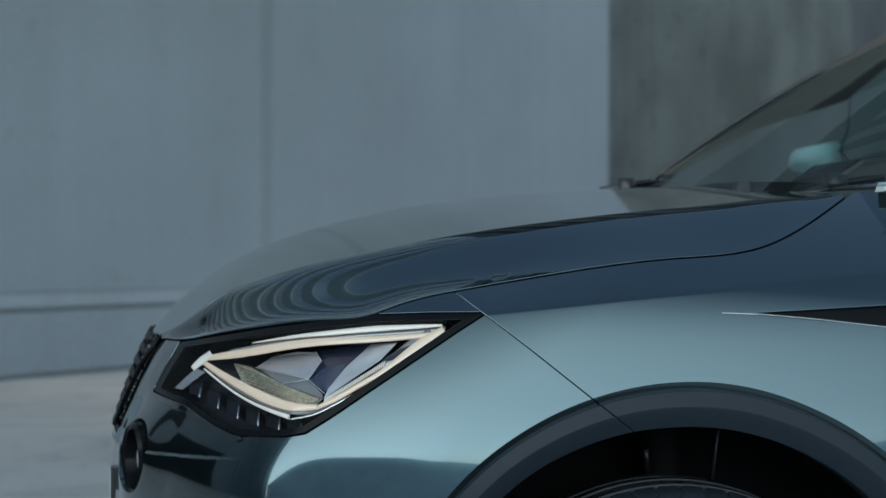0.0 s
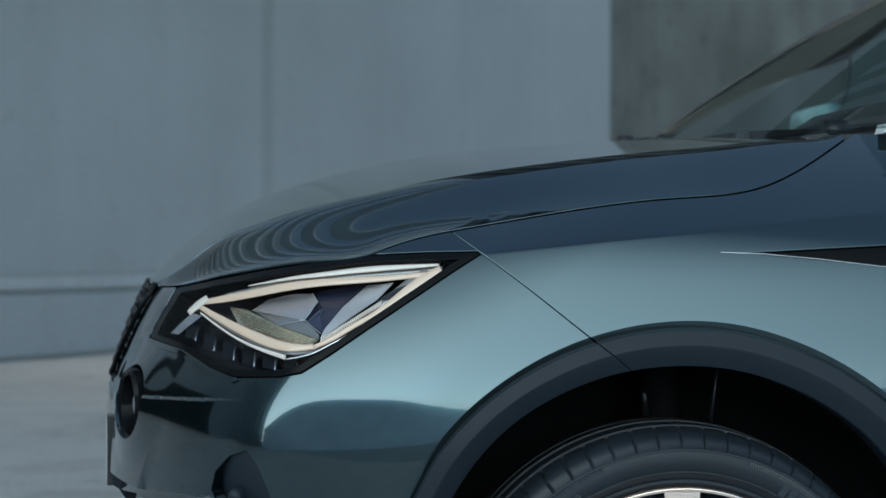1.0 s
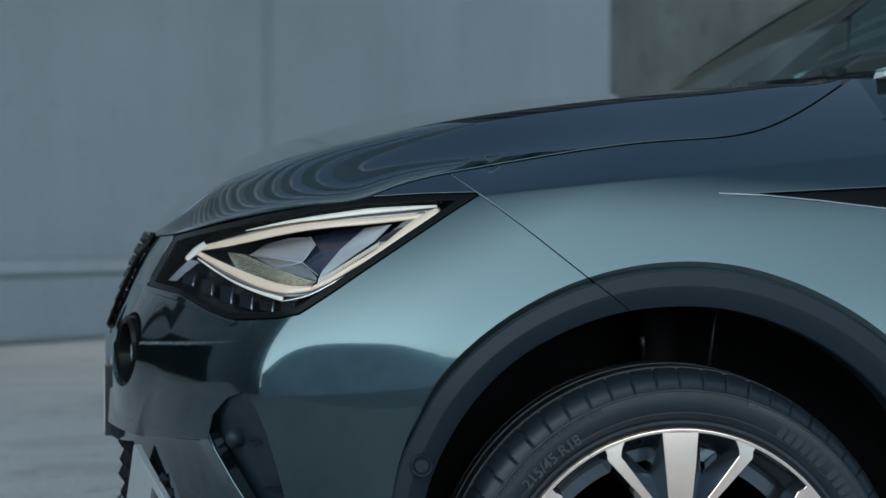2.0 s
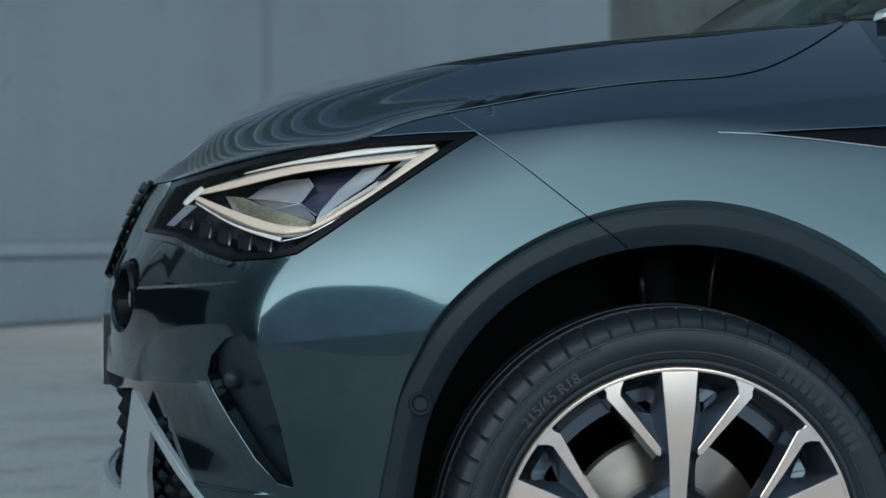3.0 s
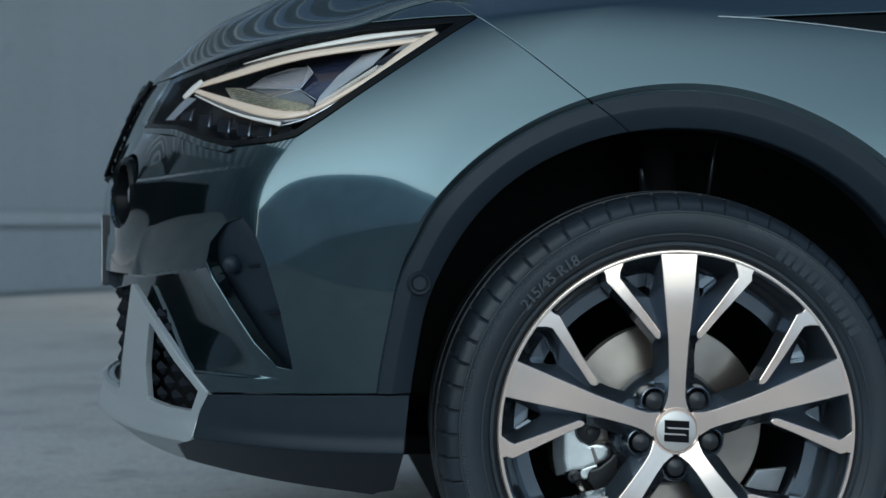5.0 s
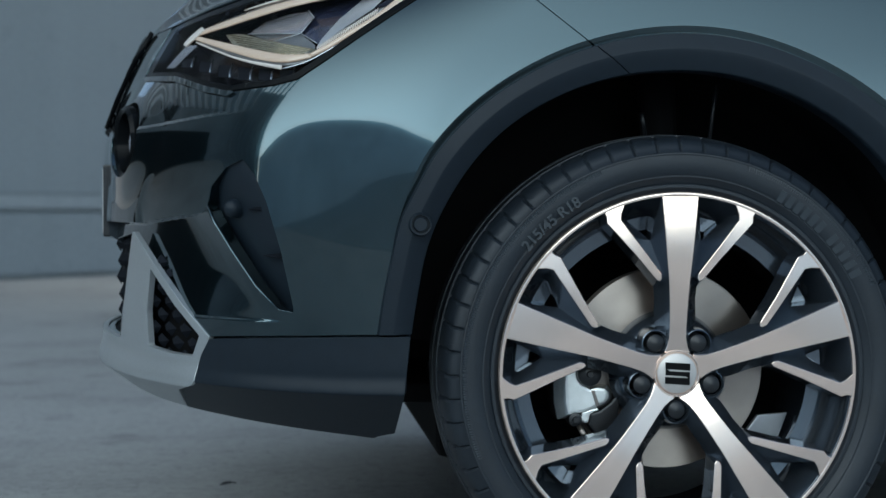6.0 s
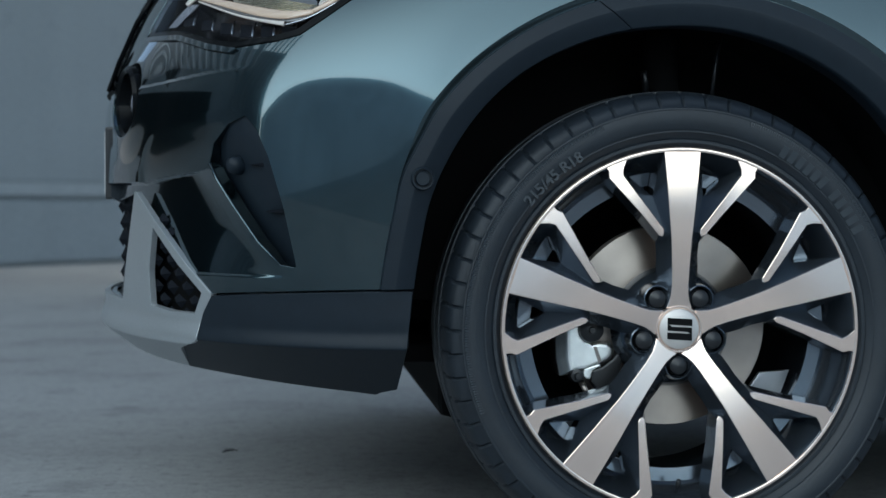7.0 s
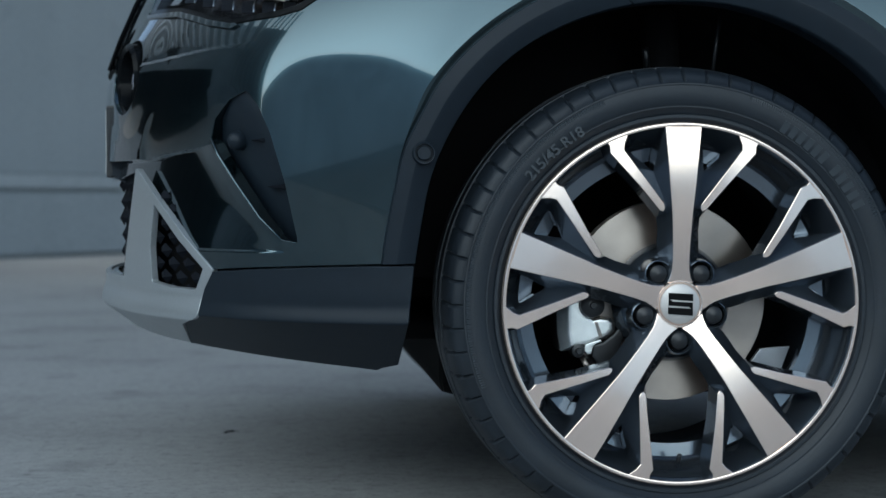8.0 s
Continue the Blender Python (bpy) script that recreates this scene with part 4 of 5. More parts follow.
part("lower_lip", patch(us, np.arange(0.66, 0.78, 0.004), lambda u, z: (skin(u, z)[0] - 0.004, skin(u, z)[1] - 0.003, z + 0 * u),
     (polygon([(-0.742, 0.7455), (-0.683, 0.7365), (-0.637, 0.7155), (-0.606, 0.7062), (-0.592, 0.7068), (-0.606, 0.6995), (-0.640, 0.7085), (-0.686, 0.7295), (-0.738, 0.7385)]),), 0.012), PAINT, lamp, "dark painted lip below the lamp")

# wing blade trim
part("wing_blade", patch(np.arange(0.1, 0.95, 0.007), np.arange(0.83, 0.92, 0.004), lambda u, z: (skin(u, z)[0], skin(u, z)[1] + 0.006, z + 0 * u), (polygon([(0.080, 0.8815), (0.43, 0.9005), (0.43, 0.850), (0.28, 0.8625)]),)), GLOSS, car, "gloss black wedge trim")
part("blade_edge", tube([on_skin(x, z, -0.0005) for x, z in ((0.06, 0.8815), (0.12, 0.8795), (0.20, 0.8722), (0.285, 0.8625), (0.42, 0.851))], 0.0009, 6), SILVER, car, "bright lower edge")

# ------------------------------------------------------------------ wheel well
well = part("wheel_liner", revolve([(0.425, 0.012), (0.425, 0.28), (0.40, 0.30), (0.10, 0.30)], 64, arc=(radians(4), radians(176))), LINER, car, "black wheel-arch liner")
well.location = (0, 0, HUB)
part("damper", tube([(0.03, 0.20, 0.36), (0.02, 0.20, 0.62), (0.015, 0.20, 0.74)], 0.028, 14), LINER, car, "black suspension strut")
part("cable", tube([(-0.01, 0.16, 0.64), (-0.013, 0.155, 0.665), (-0.016, 0.15, 0.68)], 0.005), BLACK, car)
part("cable", tube([(0.075, 0.12, 0.64), (0.085, 0.13, 0.70), (0.095, 0.14, 0.74)], 0.003), BLACK, car)

# ------------------------------------------------------------------ wheels: local origin at the hub, y inward


def build_wheel():
    w = part("wheel", revolve([(0.2425, -0.006), (0.2425, -0.011), (0.2400, -0.0125), (0.2385, -0.0115), (0.2375, -0.004), (0.235, 0.006), (0.228, 0.016), (0.216, 0.034), (0.205, 0.10), (0.205, 0.20)], 144), ALLOY, car, "two-tone alloy wheel with five forked spokes")
    w.location = (0, 0, HUB)
    rim = w
    part("tyre", tyre_mesh(), RUBBER, w, "black road tyre with raised lettering")
    part("rim_flange", revolve([(0.2450, -0.004), (0.2450, -0.0135), (0.2432, -0.0160), (0.2412, -0.0163), (0.2392, -0.0158), (0.2386, -0.013)], 144), MACHINED, rim, "bright machined flange")
    part("rim_ledge", revolve([(0.214, 0.045), (0.196, 0.047), (0.196, 0.058), (0.206, 0.062)], 96), ALLOY, rim)

    dish = spline([(0.0, 0.002), (0.03, -0.0005), (0.05, -0.005), (0.075, -0.009), (0.12, -0.0140), (0.18, -0.0172), (0.215, -0.0168), (0.2405, -0.0156), (0.26, -0.0150)])

    def face_y(x, z):
        return float(dish(math.hypot(x, z)))

    def turn(x, z, a):
        return x * math.cos(a) - z * math.sin(a), x * math.sin(a) + z * math.cos(a)

    def sheet(points, faces, a, side):
        """A faceted sheet from (x, z, y) points in the top spoke's frame, mirrored by side and turned by a; y counts from the wheel's face."""
        bm = bmesh.new()
        vs_ = []
        for x, z, y in points:
            px_, pz_ = turn(side * x, z, a)
            vs_.append(bm.verts.new((px_, face_y(x, z) + y, pz_)))
        for f in faces:
            bm.faces.new([vs_[q] for q in f])
        for f in bm.faces:
            f.normal_update()
        bmesh.ops.recalc_face_normals(bm, faces=bm.faces)
        if sum(f.normal.y * f.calc_area() for f in bm.faces) > 0:
            bmesh.ops.reverse_faces(bm, faces=bm.faces)
        return bm

    def plate(left, right, a, side=1):
        """A machined face between two edges, its rim broken by a fine chamfer."""
        n = len(left)
        bm = sheet([(x, z, 0.0) for x, z in left + right], [(i, i + 1, n + i + 1, n + i) for i in range(n - 1)], a, side)
        bmesh.ops.inset_region(bm, faces=bm.faces[:], thickness=0.0008, depth=0.0, use_boundary=True, use_even_offset=True)
        for v in bm.verts:
            if v.is_boundary:
                v.co.y += 0.0007
        mesh = bpy.data.meshes.new("plate")
        smooth_faces(bm).to_mesh(mesh)
        bm.free()
        mesh.set_sharp_from_angle(angle=radians(15))
        return mesh

    SPOKE = [(0.0250, 0.2390), (0.0215, 0.200), (0.0180, 0.163), (0.0140, 0.121), (0.0122, 0.085), (0.0115, 0.062), (0.0120, 0.046), (0.0145, 0.036), (0.0175, 0.0285)]
    IN = [(0.0750, 0.2285), (0.0800, 0.2150), (0.0805, 0.2065), (0.0620, 0.1823), (0.0440, 0.1590), (0.0253, 0.1345), (0.0246, 0.1290)]
    OUT = [(0.1035, 0.2170), (0.1000, 0.2110), (0.0995, 0.2025), (0.0810, 0.1825), (0.0565, 0.1560), (0.0315, 0.1268), (0.0265, 0.1248)]
    for k in range(5):
        a = k * 2 * math.pi / 5
        part("spoke_face", plate([(-x, z) for x, z in SPOKE], SPOKE, a), MACHINED, rim, "bright machined spoke face")
        for s in (-1, 1):
            part("branch_face", plate(IN, OUT, a, s), MACHINED, rim, "bright machined branch face")
            # the sunk pocket between spoke and branch: rim wall, branch flank and spoke flank falling to a small opening
            pocket_pts = [(0.0250, 0.2392, 0.0007), (0.0480, 0.2358, 0.0007), (0.0690, 0.2310, 0.0007), (0.0750, 0.2285, 0.0007), (0.0800, 0.2150, 0.0007), (0.0805, 0.2065, 0.0007), (0.0620, 0.1823, 0.0007), (0.0253, 0.1345, 0.0007),
                          (0.0290, 0.2210, 0.034), (0.0480, 0.2190, 0.034), (0.0660, 0.2145, 0.034), (0.0725, 0.2110, 0.034), (0.0350, 0.1790, 0.030), (0.0195, 0.1300, 0.010),
                          (0.0145, 0.1265, 0.0007), (0.0180, 0.163, 0.0007), (0.0197, 0.180, 0.0007),
                          (0.0290, 0.2200, 0.060), (0.0480, 0.2180, 0.060), (0.0660, 0.2135, 0.060), (0.0725, 0.2100, 0.060), (0.0350, 0.1780, 0.060)]
            walls = [(0, 1, 9, 8), (1, 2, 10, 9), (2, 3, 11, 10), (3, 4, 11), (4, 5, 11), (5, 6, 12, 11), (6, 7, 13, 12), (0, 8, 12, 16), (16, 12, 15), (15, 12, 13, 14),
                     (8, 9, 18, 17), (9, 10, 19, 18), (10, 11, 20, 19), (11, 12, 21, 20), (12, 8, 17, 21)]
            part("pocket", sheet(pocket_pts, walls, a, s), ALLOY, rim, "dark gloss pocket between spoke and branch")
            # the branch's outer flank down to the barrel, running on into the spoke's flank beside the bolts
            flank = [(x, z, 0.0007) for x, z in OUT] + [(0.1060, 0.2110, 0.040), (0.1030, 0.2070, 0.040), (0.1020, 0.1985, 0.040), (0.0840, 0.1790, 0.038), (0.0600, 0.1530, 0.034), (0.0350, 0.1230, 0.030), (0.0300, 0.1160, 0.028)]
            flank += [(0.0246, 0.1290, 0.0007), (0.0195, 0.1300, 0.010), (0.0145, 0.1265, 0.0007), (0.0128, 0.100, 0.0007), (0.0122, 0.085, 0.0007), (0.0115, 0.062, 0.0007), (0.0120, 0.046, 0.0007), (0.0145, 0.036, 0.0007), (0.0175, 0.0285, 0.0007),
                      (0.0285, 0.100, 0.027), (0.0290, 0.085, 0.026), (0.0285, 0.068, 0.022), (0.0215, 0.050, 0.016), (0.0215, 0.040, 0.012), (0.0205, 0.0300, 0.006), (0.0253, 0.1345, 0.0007)]
            part("flank", sheet(flank, [(i, i + 1, i + 8, i + 7) for i in range(6)] + [(14, 6, 13), (14, 13, 15), (15, 13, 23), (15, 23, 17, 16), (17, 23, 24, 18), (18, 24, 25, 19), (19, 25, 26, 20), (20, 26, 27, 21), (21, 27, 28, 22), (14, 15, 29)], a, s), ALLOY, rim, "dark gloss spoke flank")
        ring = revolve([(0.2391, -0.0158), (0.2412, -0.0160), (0.2405, -0.0150), (0.2340, 0.026), (0.226, 0.034)], 24, arc=(math.pi / 2 + a + radians(24.5), math.pi / 2 + a + radians(47.5)))
        part("rim_wall", ring, ALLOY, rim, "dark gloss rim wall")
        # bolt in its pocket
        b = math.pi / 2 + a + math.pi / 5
        pocket = part("bolt_pocket", revolve([(0.0150, 0.006), (0.0172, 0.001), (0.0186, 0.002), (0.0205, 0.014), (0.023, 0.045)], 28), ALLOY, rim)
        pocket.location = (0.05 * math.cos(b), 0, 0.05 * math.sin(b))
        bolt = part("wheel_bolt", revolve([(0.0, -0.006), (0.008, -0.0055), (0.0115, -0.003), (0.0125, 0.002), (0.0128, 0.02)], 24), BLACK, rim, "black capped wheel bolt")
        bolt.location = (0.05 * math.cos(b), 0.004, 0.05 * math.sin(b))
    part("hub_body", revolve([(0.0, 0.004), (0.030, 0.004), (0.036, 0.008), (0.050, 0.014), (0.066, 0.022), (0.078, 0.036), (0.083, 0.055)], 60), ALLOY, rim)
    part("hub_ring", revolve([(0.0270, 0.0005), (0.0300, -0.0022), (0.0315, -0.0022), (0.033, 0.001)], 60), MACHINED, rim)
    cap = part("centre_cap", revolve([(0.0, -0.0045), (0.015, -0.0042), (0.023, -0.0032), (0.0268, -0.0018), (0.0280, 0.002)], 48), GREYCAP, rim, "satin silver cap with a dark emblem")
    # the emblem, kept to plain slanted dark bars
    for z0, z1, xa, xb in ((0.0052, 0.0145, -0.0165, 0.0170), (-0.0030, 0.0030, -0.0165, 0.0165), (-0.0145, -0.0052, -0.0170, 0.0165), (0.0022, 0.0060, -0.0165, -0.0120), (-0.0060, -0.0022, 0.0120, 0.0165)):
        pts = [(xa, z0 + 0.0012), (xb, z0 - 0.0012), (xb, z1 - 0.0012), (xa, z1 + 0.0008)]
        part("emblem_bar", prism(pts, pts, -0.0062, -0.001), LINER, cap)
    # brake
    part("brake_disc", revolve([(0.045, 0.055), (0.070, 0.055), (0.072, 0.075), (0.139, 0.075), (0.140, 0.077), (0.140, 0.097), (0.05, 0.097)], 72), STEEL, w, "worn steel brake disc")
    body, back = [(-0.1443, 0.0272), (-0.1441, -0.0193), (-0.1432, -0.0426), (-0.1400, -0.0604), (-0.1314, -0.0589), (-0.1173, -0.0567), (-0.1015, -0.0506), (-0.0882, -0.0445), (-0.0835, -0.0383), (-0.0835, -0.0305), (-0.0891, -0.0250), (-0.1001, -0.0234), (-0.1095, -0.0257), (-0.1174, -0.0210), (-0.1245, -0.0116), (-0.1269, 0.0000), (-0.1255, 0.0272)], [(-0.1573, 0.0262), (-0.1571, -0.0206), (-0.1562, -0.0457), (-0.1514, -0.0692), (-0.1277, -0.0663), (-0.1134, -0.0617), (-0.0975, -0.0555), (-0.0817, -0.0493), (-0.0753, -0.0415), (-0.0754, -0.0305), (-0.0818, -0.0226), (-0.0961, -0.0210), (-0.1056, -0.0225), (-0.1104, -0.0178), (-0.1160, -0.0099), (-0.1184, 0.0003), (-0.1170, 0.0261)]
    part("brake_caliper", prism(body, back, 0.046, 0.066, 0.004), CAST, w, "bare cast brake caliper")
    deep = [(x * 0.99, z * 0.99) for x, z in back]
    part("caliper_bridge", prism(back, deep, 0.0665, 0.13, 0.006), STEEL, w, "dull cast bridge over the disc")
    finger = [(-0.1196, -0.0578), (-0.0984, -0.0518), (-0.0960, -0.0557), (-0.1070, -0.0579), (-0.1094, -0.0649), (-0.1109, -0.0719), (-0.1164, -0.0727), (-0.1219, -0.0679)]
    part("caliper_finger", prism(finger, finger, 0.050, 0.07, 0.002), CAST, w)
    strip = [(-0.1082, -0.0271), (-0.1035, -0.0272), (-0.0963, -0.0482), (-0.1010, -0.0497)]
    part("caliper_rib", prism(strip, strip, 0.0445, 0.048, 0.001), STEEL, w)
    part("guide_boss", revolve([(0.0, -0.004), (0.004, -0.004), (0.005, -0.001), (0.011, 0.0), (0.0165, 0.003), (0.018, 0.012), (0.018, 0.04)], 24), BLACK, w, "black guide-pin boss").location = (-0.1120, 0.034, -0.0039)
    part("caliper_bolt", revolve([(0.0, -0.006), (0.004, -0.006), (0.0045, 0.0), (0.009, 0.001), (0.0098, 0.004), (0.0098, 0.03)], 18), BLACK, w, "black bolt").location = (-0.1301, 0.044, -0.0669)
    bracket = [(-0.1082, -0.0604), (-0.0940, -0.0559), (-0.0798, -0.0450), (-0.0719, -0.0357), (-0.0656, -0.0436), (-0.0702, -0.0670), (-0.0804, -0.0888), (-0.0986, -0.0917), (-0.1097, -0.0760)]
    part("caliper_bracket", prism(bracket, bracket, 0.052, 0.075, 0.003), BLACK, w, "black caliper bracket")
    web = [(-0.0789, -0.0119), (-0.0765, -0.0111), (-0.0717, -0.0275), (-0.0653, -0.0431), (-0.0676, -0.0462), (-0.0748, -0.0313)]
    part("bracket_web", prism(web, web, 0.046, 0.07, 0.002), BLACK, w)
    part("brake_hose", tube([(-0.1243, 0.055, -0.0742), (-0.1195, 0.045, -0.0859), (-0.1116, 0.048, -0.0945)], 0.004, 10), STEEL, w, "steel-sheathed brake hose")
    tab = [(0.1229, -0.0971), (0.1416, -0.0707), (0.1853, -0.0678), (0.1724, -0.1016)]
    part("shield_tab", prism(tab, tab, 0.100, 0.108, 0.002), PALE, w, "pale corner of the dust shield")
    part("brake_shield", revolve([(0.06, 0.105), (0.145, 0.105)], 48, arc=(radians(-60), radians(20))), STEEL, w, "pale steel dust shield")
    part("valve", tube([(0.0, 0.010, -0.222), (0.0, -0.004, -0.205)], 0.0035, 8), BLACK, rim)
    wheel_text(w)
    return w


TYRE = [(0.236, 0.010), (0.243, -0.004), (0.2475, -0.010), (0.2505, -0.0125), (0.2545, -0.0125), (0.2555, -0.0105), (0.262, -0.0150), (0.2645, -0.0175), (0.2665, -0.0175), (0.270, -0.0200), (0.285, -0.0220),
        (0.2935, -0.0205), (0.2945, -0.0215), (0.2965, -0.0213), (0.2975, -0.0190), (0.3045, -0.0140), (0.3075, -0.0120), (0.3115, -0.0070), (0.3150, 0.0000), (0.3175, 0.0080), (0.3195, 0.0180),
        (0.3210, 0.0330), (0.3215, 0.0345), (0.3150, 0.0355), (0.3150, 0.0435), (0.3225, 0.0445), (0.3240, 0.0700), (0.3170, 0.0710), (0.3170, 0.0800), (0.3245, 0.0810), (0.3245, 0.1050),
        (0.3170, 0.1060), (0.3170, 0.1150), (0.3235, 0.1160), (0.3215, 0.1520), (0.310, 0.185), (0.285, 0.200), (0.236, 0.185)]


def tyre_mesh():
    def cut(k, i, r, y):
        if 15 <= i <= 21 and (k + (i - 15) // 3) % 12 == 0:
            return r - 0.0028, y + 0.0024
        if 12 <= i <= 13:
            return r, y + (0.0008 if k % 2 else 0.0)
        return r, y
    return revolve(TYRE, 60 * 12, cut)


def wrap_text(text, size, radius, middle, y, name, mat, parent, height=0.0016):
    """Raised lettering bent round the tyre's side; middle: degrees clockwise from the top."""
    cu = bpy.data.curves.new(name, "FONT")
    cu.body, cu.size, cu.extrude, cu.align_x, cu.offset = text, size, height / 2, "CENTER", 0.0004
    tmp = new("lettering", cu)
    mesh = bpy.data.meshes.new_from_object(tmp.evaluated_get(bpy.context.evaluated_depsgraph_get()))
    bpy.data.objects.remove(tmp)
    for v in mesh.vertices:
        a, r = radians(middle) + v.co.x / radius, radius + v.co.y
        v.co = (r * math.sin(a), y - v.co.z, r * math.cos(a))
    mesh.materials.clear()
    part(name, mesh, mat, parent)


def wheel_text(w):
    wrap_text("215/45 R18", 0.0205, 0.2635, -41, -0.0212, "size_lettering", INK, w)
    for start, count, step, wide in ((30, 6, 2.8, 1.9), (49, 5, 2.9, 1.9)):
        for k in range(count):
            a = 90 - (start + k * step)
            bar = revolve([(0.2655, -0.0175), (0.2665, -0.0198), (0.2825, -0.0226), (0.2835, -0.0205)], 3, arc=(radians(a - wide / 2), radians(a + wide / 2)))
            part("raised_bar", bar, INK, w)
    for a0, a1, n in ((-112, -22, 270), (18, 66, 144)):
        for r in (0.2870, 0.2905):
            part("ribbed_band", revolve([(r, -0.0205), (r, -0.0222), (r + 0.0028, -0.0218), (r + 0.0028, -0.0195)], n, lambda k, i, r, y: (r, y + (0.0014 if k % 2 and i in (1, 2) else 0)), (radians(90 - a1), radians(90 - a0))), INK, w)


wheel = build_wheel()

# ------------------------------------------------------------------ cabin and the rest of the body


def screen_pos(s_, t):
    return 0.26 + 0.05 * s_ ** 2 + 0.26 * np.clip(-0.30 - s_, 0, 1) ** 2.6 + 0.80 * t, CY + s_ * (0.72 - 0.12 * t), 1.112 + 0.62 * t - 0.19 * t * t - 0.006 * (1 - t) * (1 - s_ ** 2)


windscreen = part("windscreen", patch(np.linspace(-1.05, 1, 41), np.linspace(-0.08, 1, 27), screen_pos, (), 0.005), SCREEN, car, "tinted glass windscreen")
windscreen.visible_shadow = False
for s_ in (-1, 1):
    t0 = 0.10 if s_ < 0 else -0.06
    part("pillar", tube([Vector([float(c) for c in screen_pos(s_ * 1.03, t)]) + Vector((0, 0, -0.010)) for t in np.linspace(t0, 1.0, 12)], 0.009, 10), PLASTIC, car, "dark windscreen pillar")
    part("pillar_seal", tube([Vector([float(c) for c in screen_pos(s_ * 1.03, t)]) + Vector((0, 0, 0.009)) for t in np.linspace(t0, 1.0, 12)], 0.006, 8), BLACK, car, "black rubber seal")
TRIM_EDGE = [(0.316, 1.136), (0.477, 1.238), (0.606, 1.316), (0.711, 1.384), (0.918, 1.511), (0.986, 1.486), (0.827, 1.383), (0.738, 1.325), (0.665, 1.283), (0.542, 1.242), (0.352, 1.138)]
part("pillar_trim", prism(TRIM_EDGE, TRIM_EDGE, 1.445, 1.455), LINING_GREY, car, "warm grey lining of the far windscreen pillar")
VISOR = [(0.646, 1.279), (0.738, 1.336), (0.826, 1.398), (0.986, 1.496), (0.986, 1.457), (0.827, 1.371), (0.743, 1.308), (0.673, 1.284)]
part("sun_visor", prism(VISOR, VISOR, 1.425, 1.443), LINER, car, "black edge of the roof lining")
part("cowl", patch(np.linspace(-0.90, 1.02, 41), np.linspace(0, 1, 5), lambda s_, t: (0.13 + 0.14 * s_ ** 2 + 0.12 * t, CY + s_ * 0.66 + 0 * t, 1.050 + 0.020 * t - 0.03 * s_ ** 2), (), 0.02), BLACK, car, "black plastic cowl")
LINING = [(0.751, 0.948), (0.740, 1.173), (0.724, 1.193), (0.743, 1.246), (0.747, 1.315), (0.827, 1.379), (1.113, 1.486), (2.140, 1.486), (2.140, 0.948)]
part("door_lining", prism(LINING, LINING, 1.42, 1.44), DOOR_CARD, car, "dark inner side of the far door")
part("dashboard", box(0.40, 0.26, 0.92, 0.85, 1.40, 1.075, 0.05), BLACK, car, "dark dashboard")
for a in ([(0.145, 1.29, 1.094), (0.205, 1.30, 1.105), (0.26, 1.33, 1.113), (0.31, 1.42, 1.118)], [(0.27, 0.34, 1.052), (0.34, 0.36, 1.072), (0.47, 0.46, 1.090)]):
    arm = part("wiper", tube(a, 0.008, 6), BLACK, car, "black wiper arm and blade")
    part("blade", tube([(c[0] + 0.02, c[1], c[2] + 0.004) for c in a], 0.004, 5), BLACK, arm)
    part("pivot", tube([(a[1][0], a[1][1], a[1][2] - 0.03), (a[1][0], a[1][1], a[1][2] + 0.016)], 0.019, 14), BLACK, arm)
for y in (0.60, 1.06):
    part("washer_nozzle", prism([(0.238, 1.068), (0.273, 1.068), (0.266, 1.091), (0.249, 1.088)], [(0.238, 1.068), (0.273, 1.068), (0.266, 1.091), (0.249, 1.088)], y - 0.012, y + 0.012, 0.002), BLACK, car)
for side in (-1, 1):
    bm = bmesh.new()
    bmesh.ops.create_cube(bm, size=2.0)
    for v in bm.verts:
        v.co = Vector((0.031 * v.co.x * (1 - 0.10 * v.co.z), 0.105 * v.co.y, 0.031 * v.co.z * (1 + 0.22 * v.co.x)))
    bmesh.ops.bevel(bm, geom=bm.edges[:], offset=0.007, segments=4, affect="EDGES")
    mirror = part("door_mirror", smooth_faces(bm), MIRROR_CAP, car, "door mirror cap, its sky reflection painted in as pale teal")
    mirror.location = (0.745 if side > 0 else 0.765, CY + side * 0.84, 1.188)
    part("mirror_stem", tube([(0.74, CY + side * 0.70, 1.09), (0.735, CY + side * 0.78, 1.15)], 0.02, 8), BLACK, car)
part("cowl_end", prism([(0.235, 1.040), (0.250, 1.052), (0.302, 1.058), (0.42, 1.062), (0.42, 1.036)], [(0.235, 1.040), (0.250, 1.052), (0.302, 1.058), (0.42, 1.062), (0.42, 1.036)], 0.215, 0.30, 0.004), BLACK, car, "black plastic cowl corner")
H = [(0.345, 1.050), (0.365, 1.092), (0.405, 1.118), (0.470, 1.128), (0.62, 1.124), (0.66, 1.050)]
part("instrument_hood", prism(H, H, 0.42, 0.66, 0.008), BLACK, car, "dark hood over the instruments")
part("corner_trim", prism([(0.333, 1.054), (0.355, 1.058), (0.355, 1.070), (0.338, 1.068)], [(0.333, 1.054), (0.355, 1.058), (0.355, 1.070), (0.338, 1.068)], 0.132, 0.17, 0.003), PLATE, car, "small white clip")

BASE = 2.566


def mirrored(ob):
    """The far side's twin of a part, on the same mesh."""
    m = ob.copy()
    scene.collection.objects.link(m)
    m.matrix_world = Matrix.Translation((0, 2 * CY, 0)) @ Matrix.Diagonal((1, -1, 1, 1)) @ ob.matrix_world
    return m


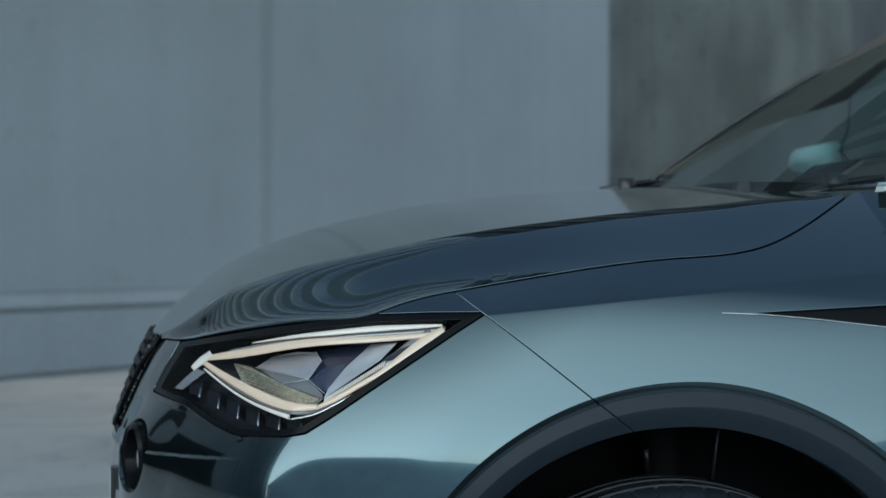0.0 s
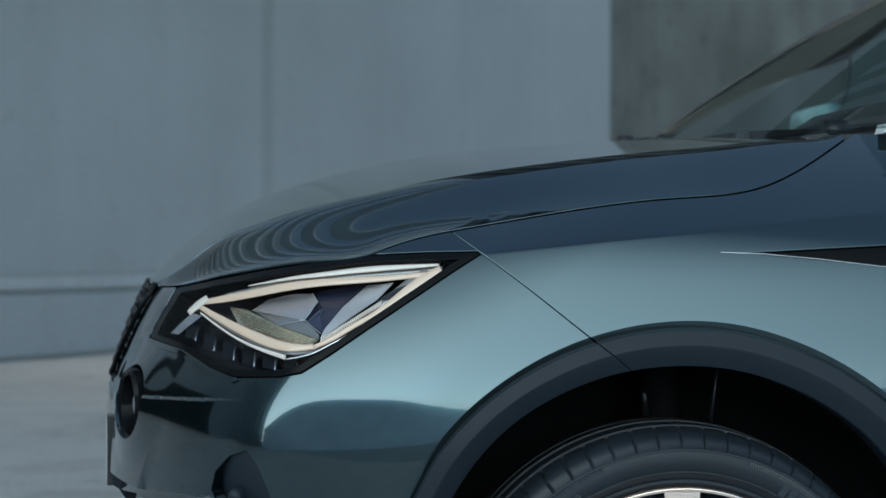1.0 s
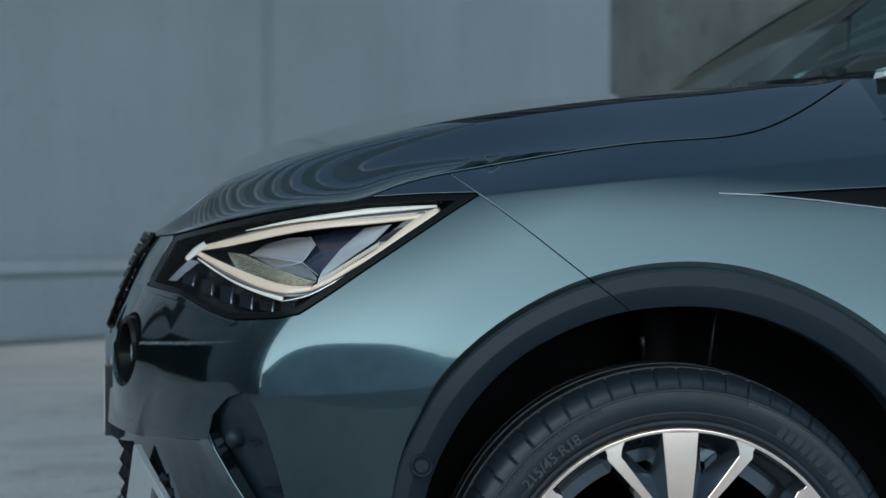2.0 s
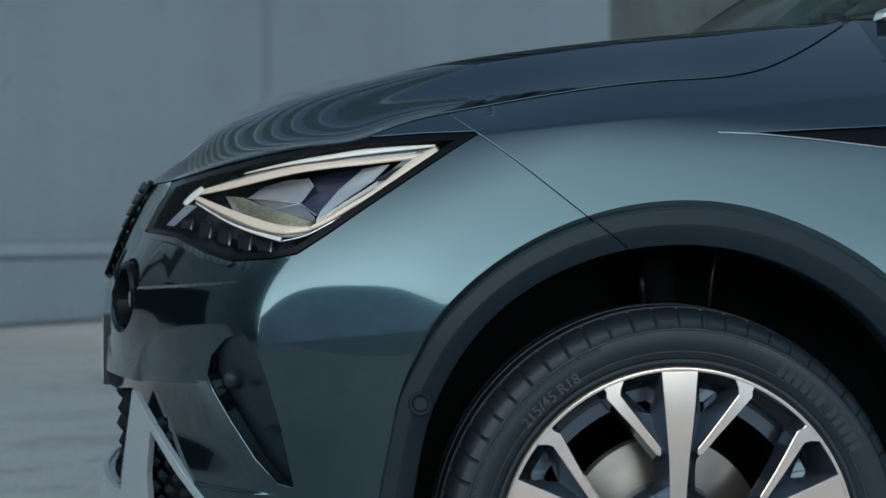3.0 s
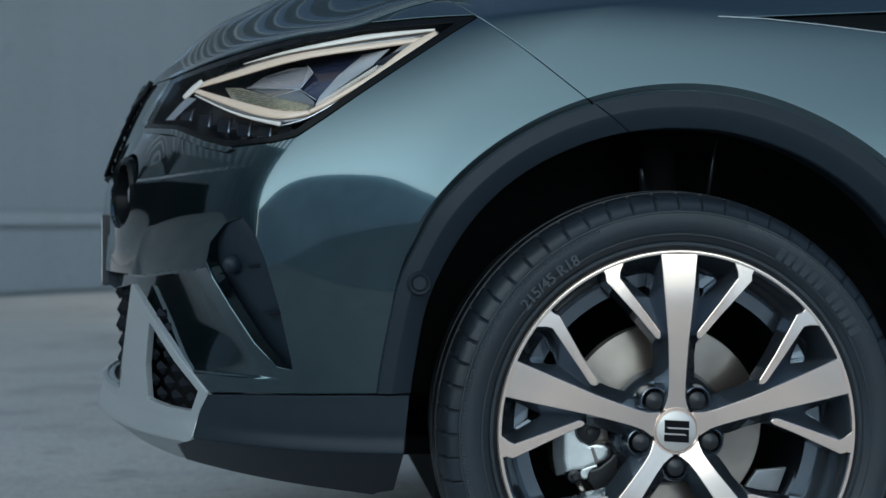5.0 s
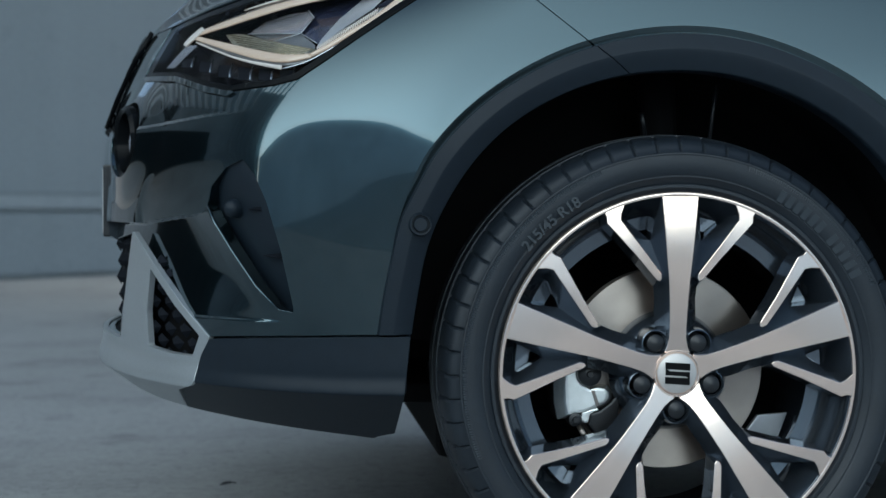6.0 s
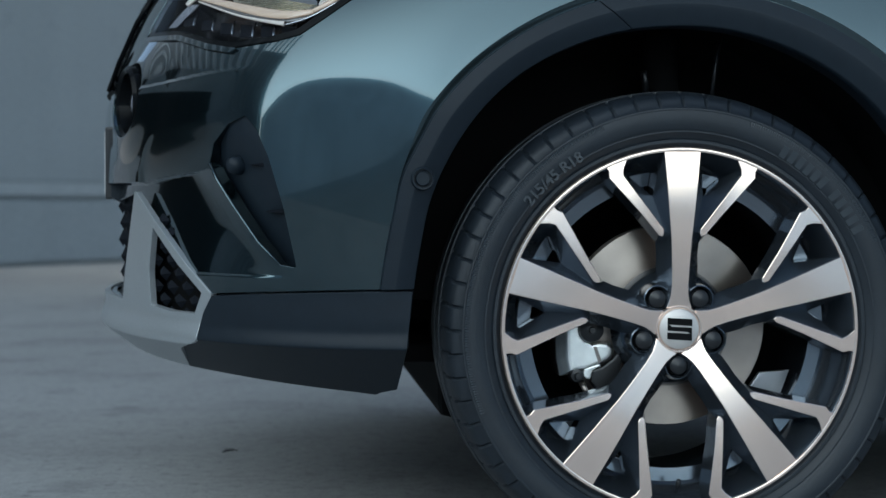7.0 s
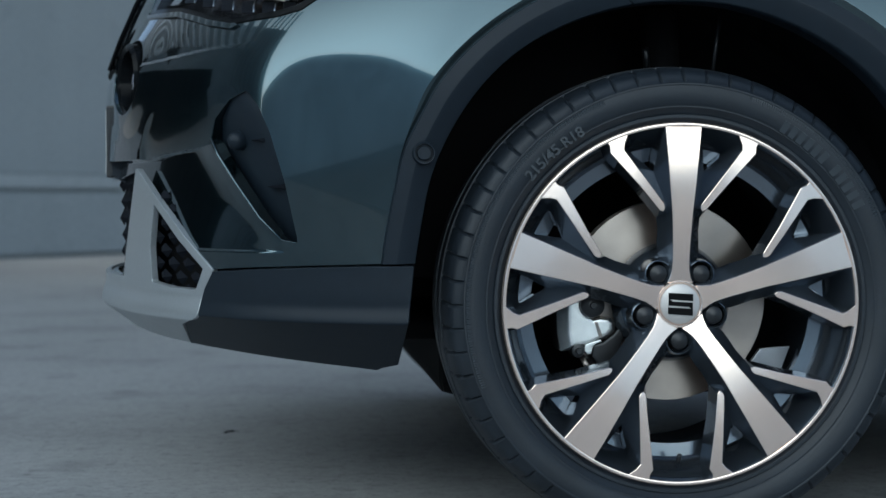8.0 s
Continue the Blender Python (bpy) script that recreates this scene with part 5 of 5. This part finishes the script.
zc = np.arange(0.26, 1.075, 0.03)
for name, x0, x1 in (("front_door", 0.434, 1.40), ("rear_door", 1.405, 2.30), ("rear_wing", 2.305, 3.15)):
    cond = (lambda x, y, z, x0=x0, x1=x1: np.minimum(x - x0, x1 - x), lambda x, y, z: 1.065 - z, arch(arch_out), arch(arch_out, BASE))
    mirrored(part(name, patch(np.arange(0.3, 3.7, 0.03), zc, skin, cond, 0.02), PAINT, car))
for ob in [o for o in car.children if o.name.split(".")[0] in ("front_bumper", "front_wing", "arch_lip", "arch_moulding", "bumper_skirt", "bumper_frame", "headlamp", "vent_insert", "fog_lamp", "wheel_liner")]:
    mirrored(ob)
part("roof", patch(np.linspace(-1, 1, 21), np.linspace(0, 1, 21), lambda s_, t: (1.03 + 0.07 * s_ ** 2 + 1.85 * t, CY + s_ * (0.62 - 0.05 * t), 1.535 + 0.04 * np.sin(math.pi * t) - 0.10 * t - 0.05 * s_ ** 4), (), 0.02), PAINT, car)
for s_ in (-1, 1):
    pane = part("side_glass", patch(np.linspace(0, 1, 21), np.linspace(0, 1, 9), lambda u, t, s_=s_: (0.34 + 0.62 * t * (1 - u) + 2.45 * u - 0.2 * t * u, CY + s_ * (0.74 - 0.13 * t), 1.06 + 0.44 * t * (1 - 0.15 * u)), (), 0.004, s_ > 0), SCREEN, car)
    pane.visible_shadow = False
part("tail", patch(np.linspace(-1, 1, 21), np.linspace(0, 1, 21), lambda s_, t: (3.22 - 0.08 * s_ ** 4 - 0.45 * np.clip(t - 0.62, 0, 1) + 0 * t, CY + s_ * (0.82 - 0.32 * np.clip(t - 0.6, 0, 1)), 0.30 + 1.12 * t), (), 0.02), PAINT, car)
part("underbody", box(-0.30, 0.25, 0.17, 3.1, 1.41, 0.32, 0.02), LINER, car, "black underbody")
part("undertray", box(-0.52, 0.30, 0.250, -0.28, 1.36, 0.280, 0.005), LINER, car, "black undertray")
part("sill", box(0.42, 0.05, 0.19, 2.12, 1.61, 0.30, 0.02), LINER, car, "black sills")
part("engine_block", box(-0.45, 0.36, 0.30, 0.35, 1.30, 0.80, 0.05), LINER, car)
for x, y, turn_ in ((BASE, 0.0, 0), (0.0, 2 * CY, 180), (BASE, 2 * CY, 180)):
    w2 = copy_thing(wheel, pose(x, y, HUB, 0, 0, turn_))
    w2.parent = car
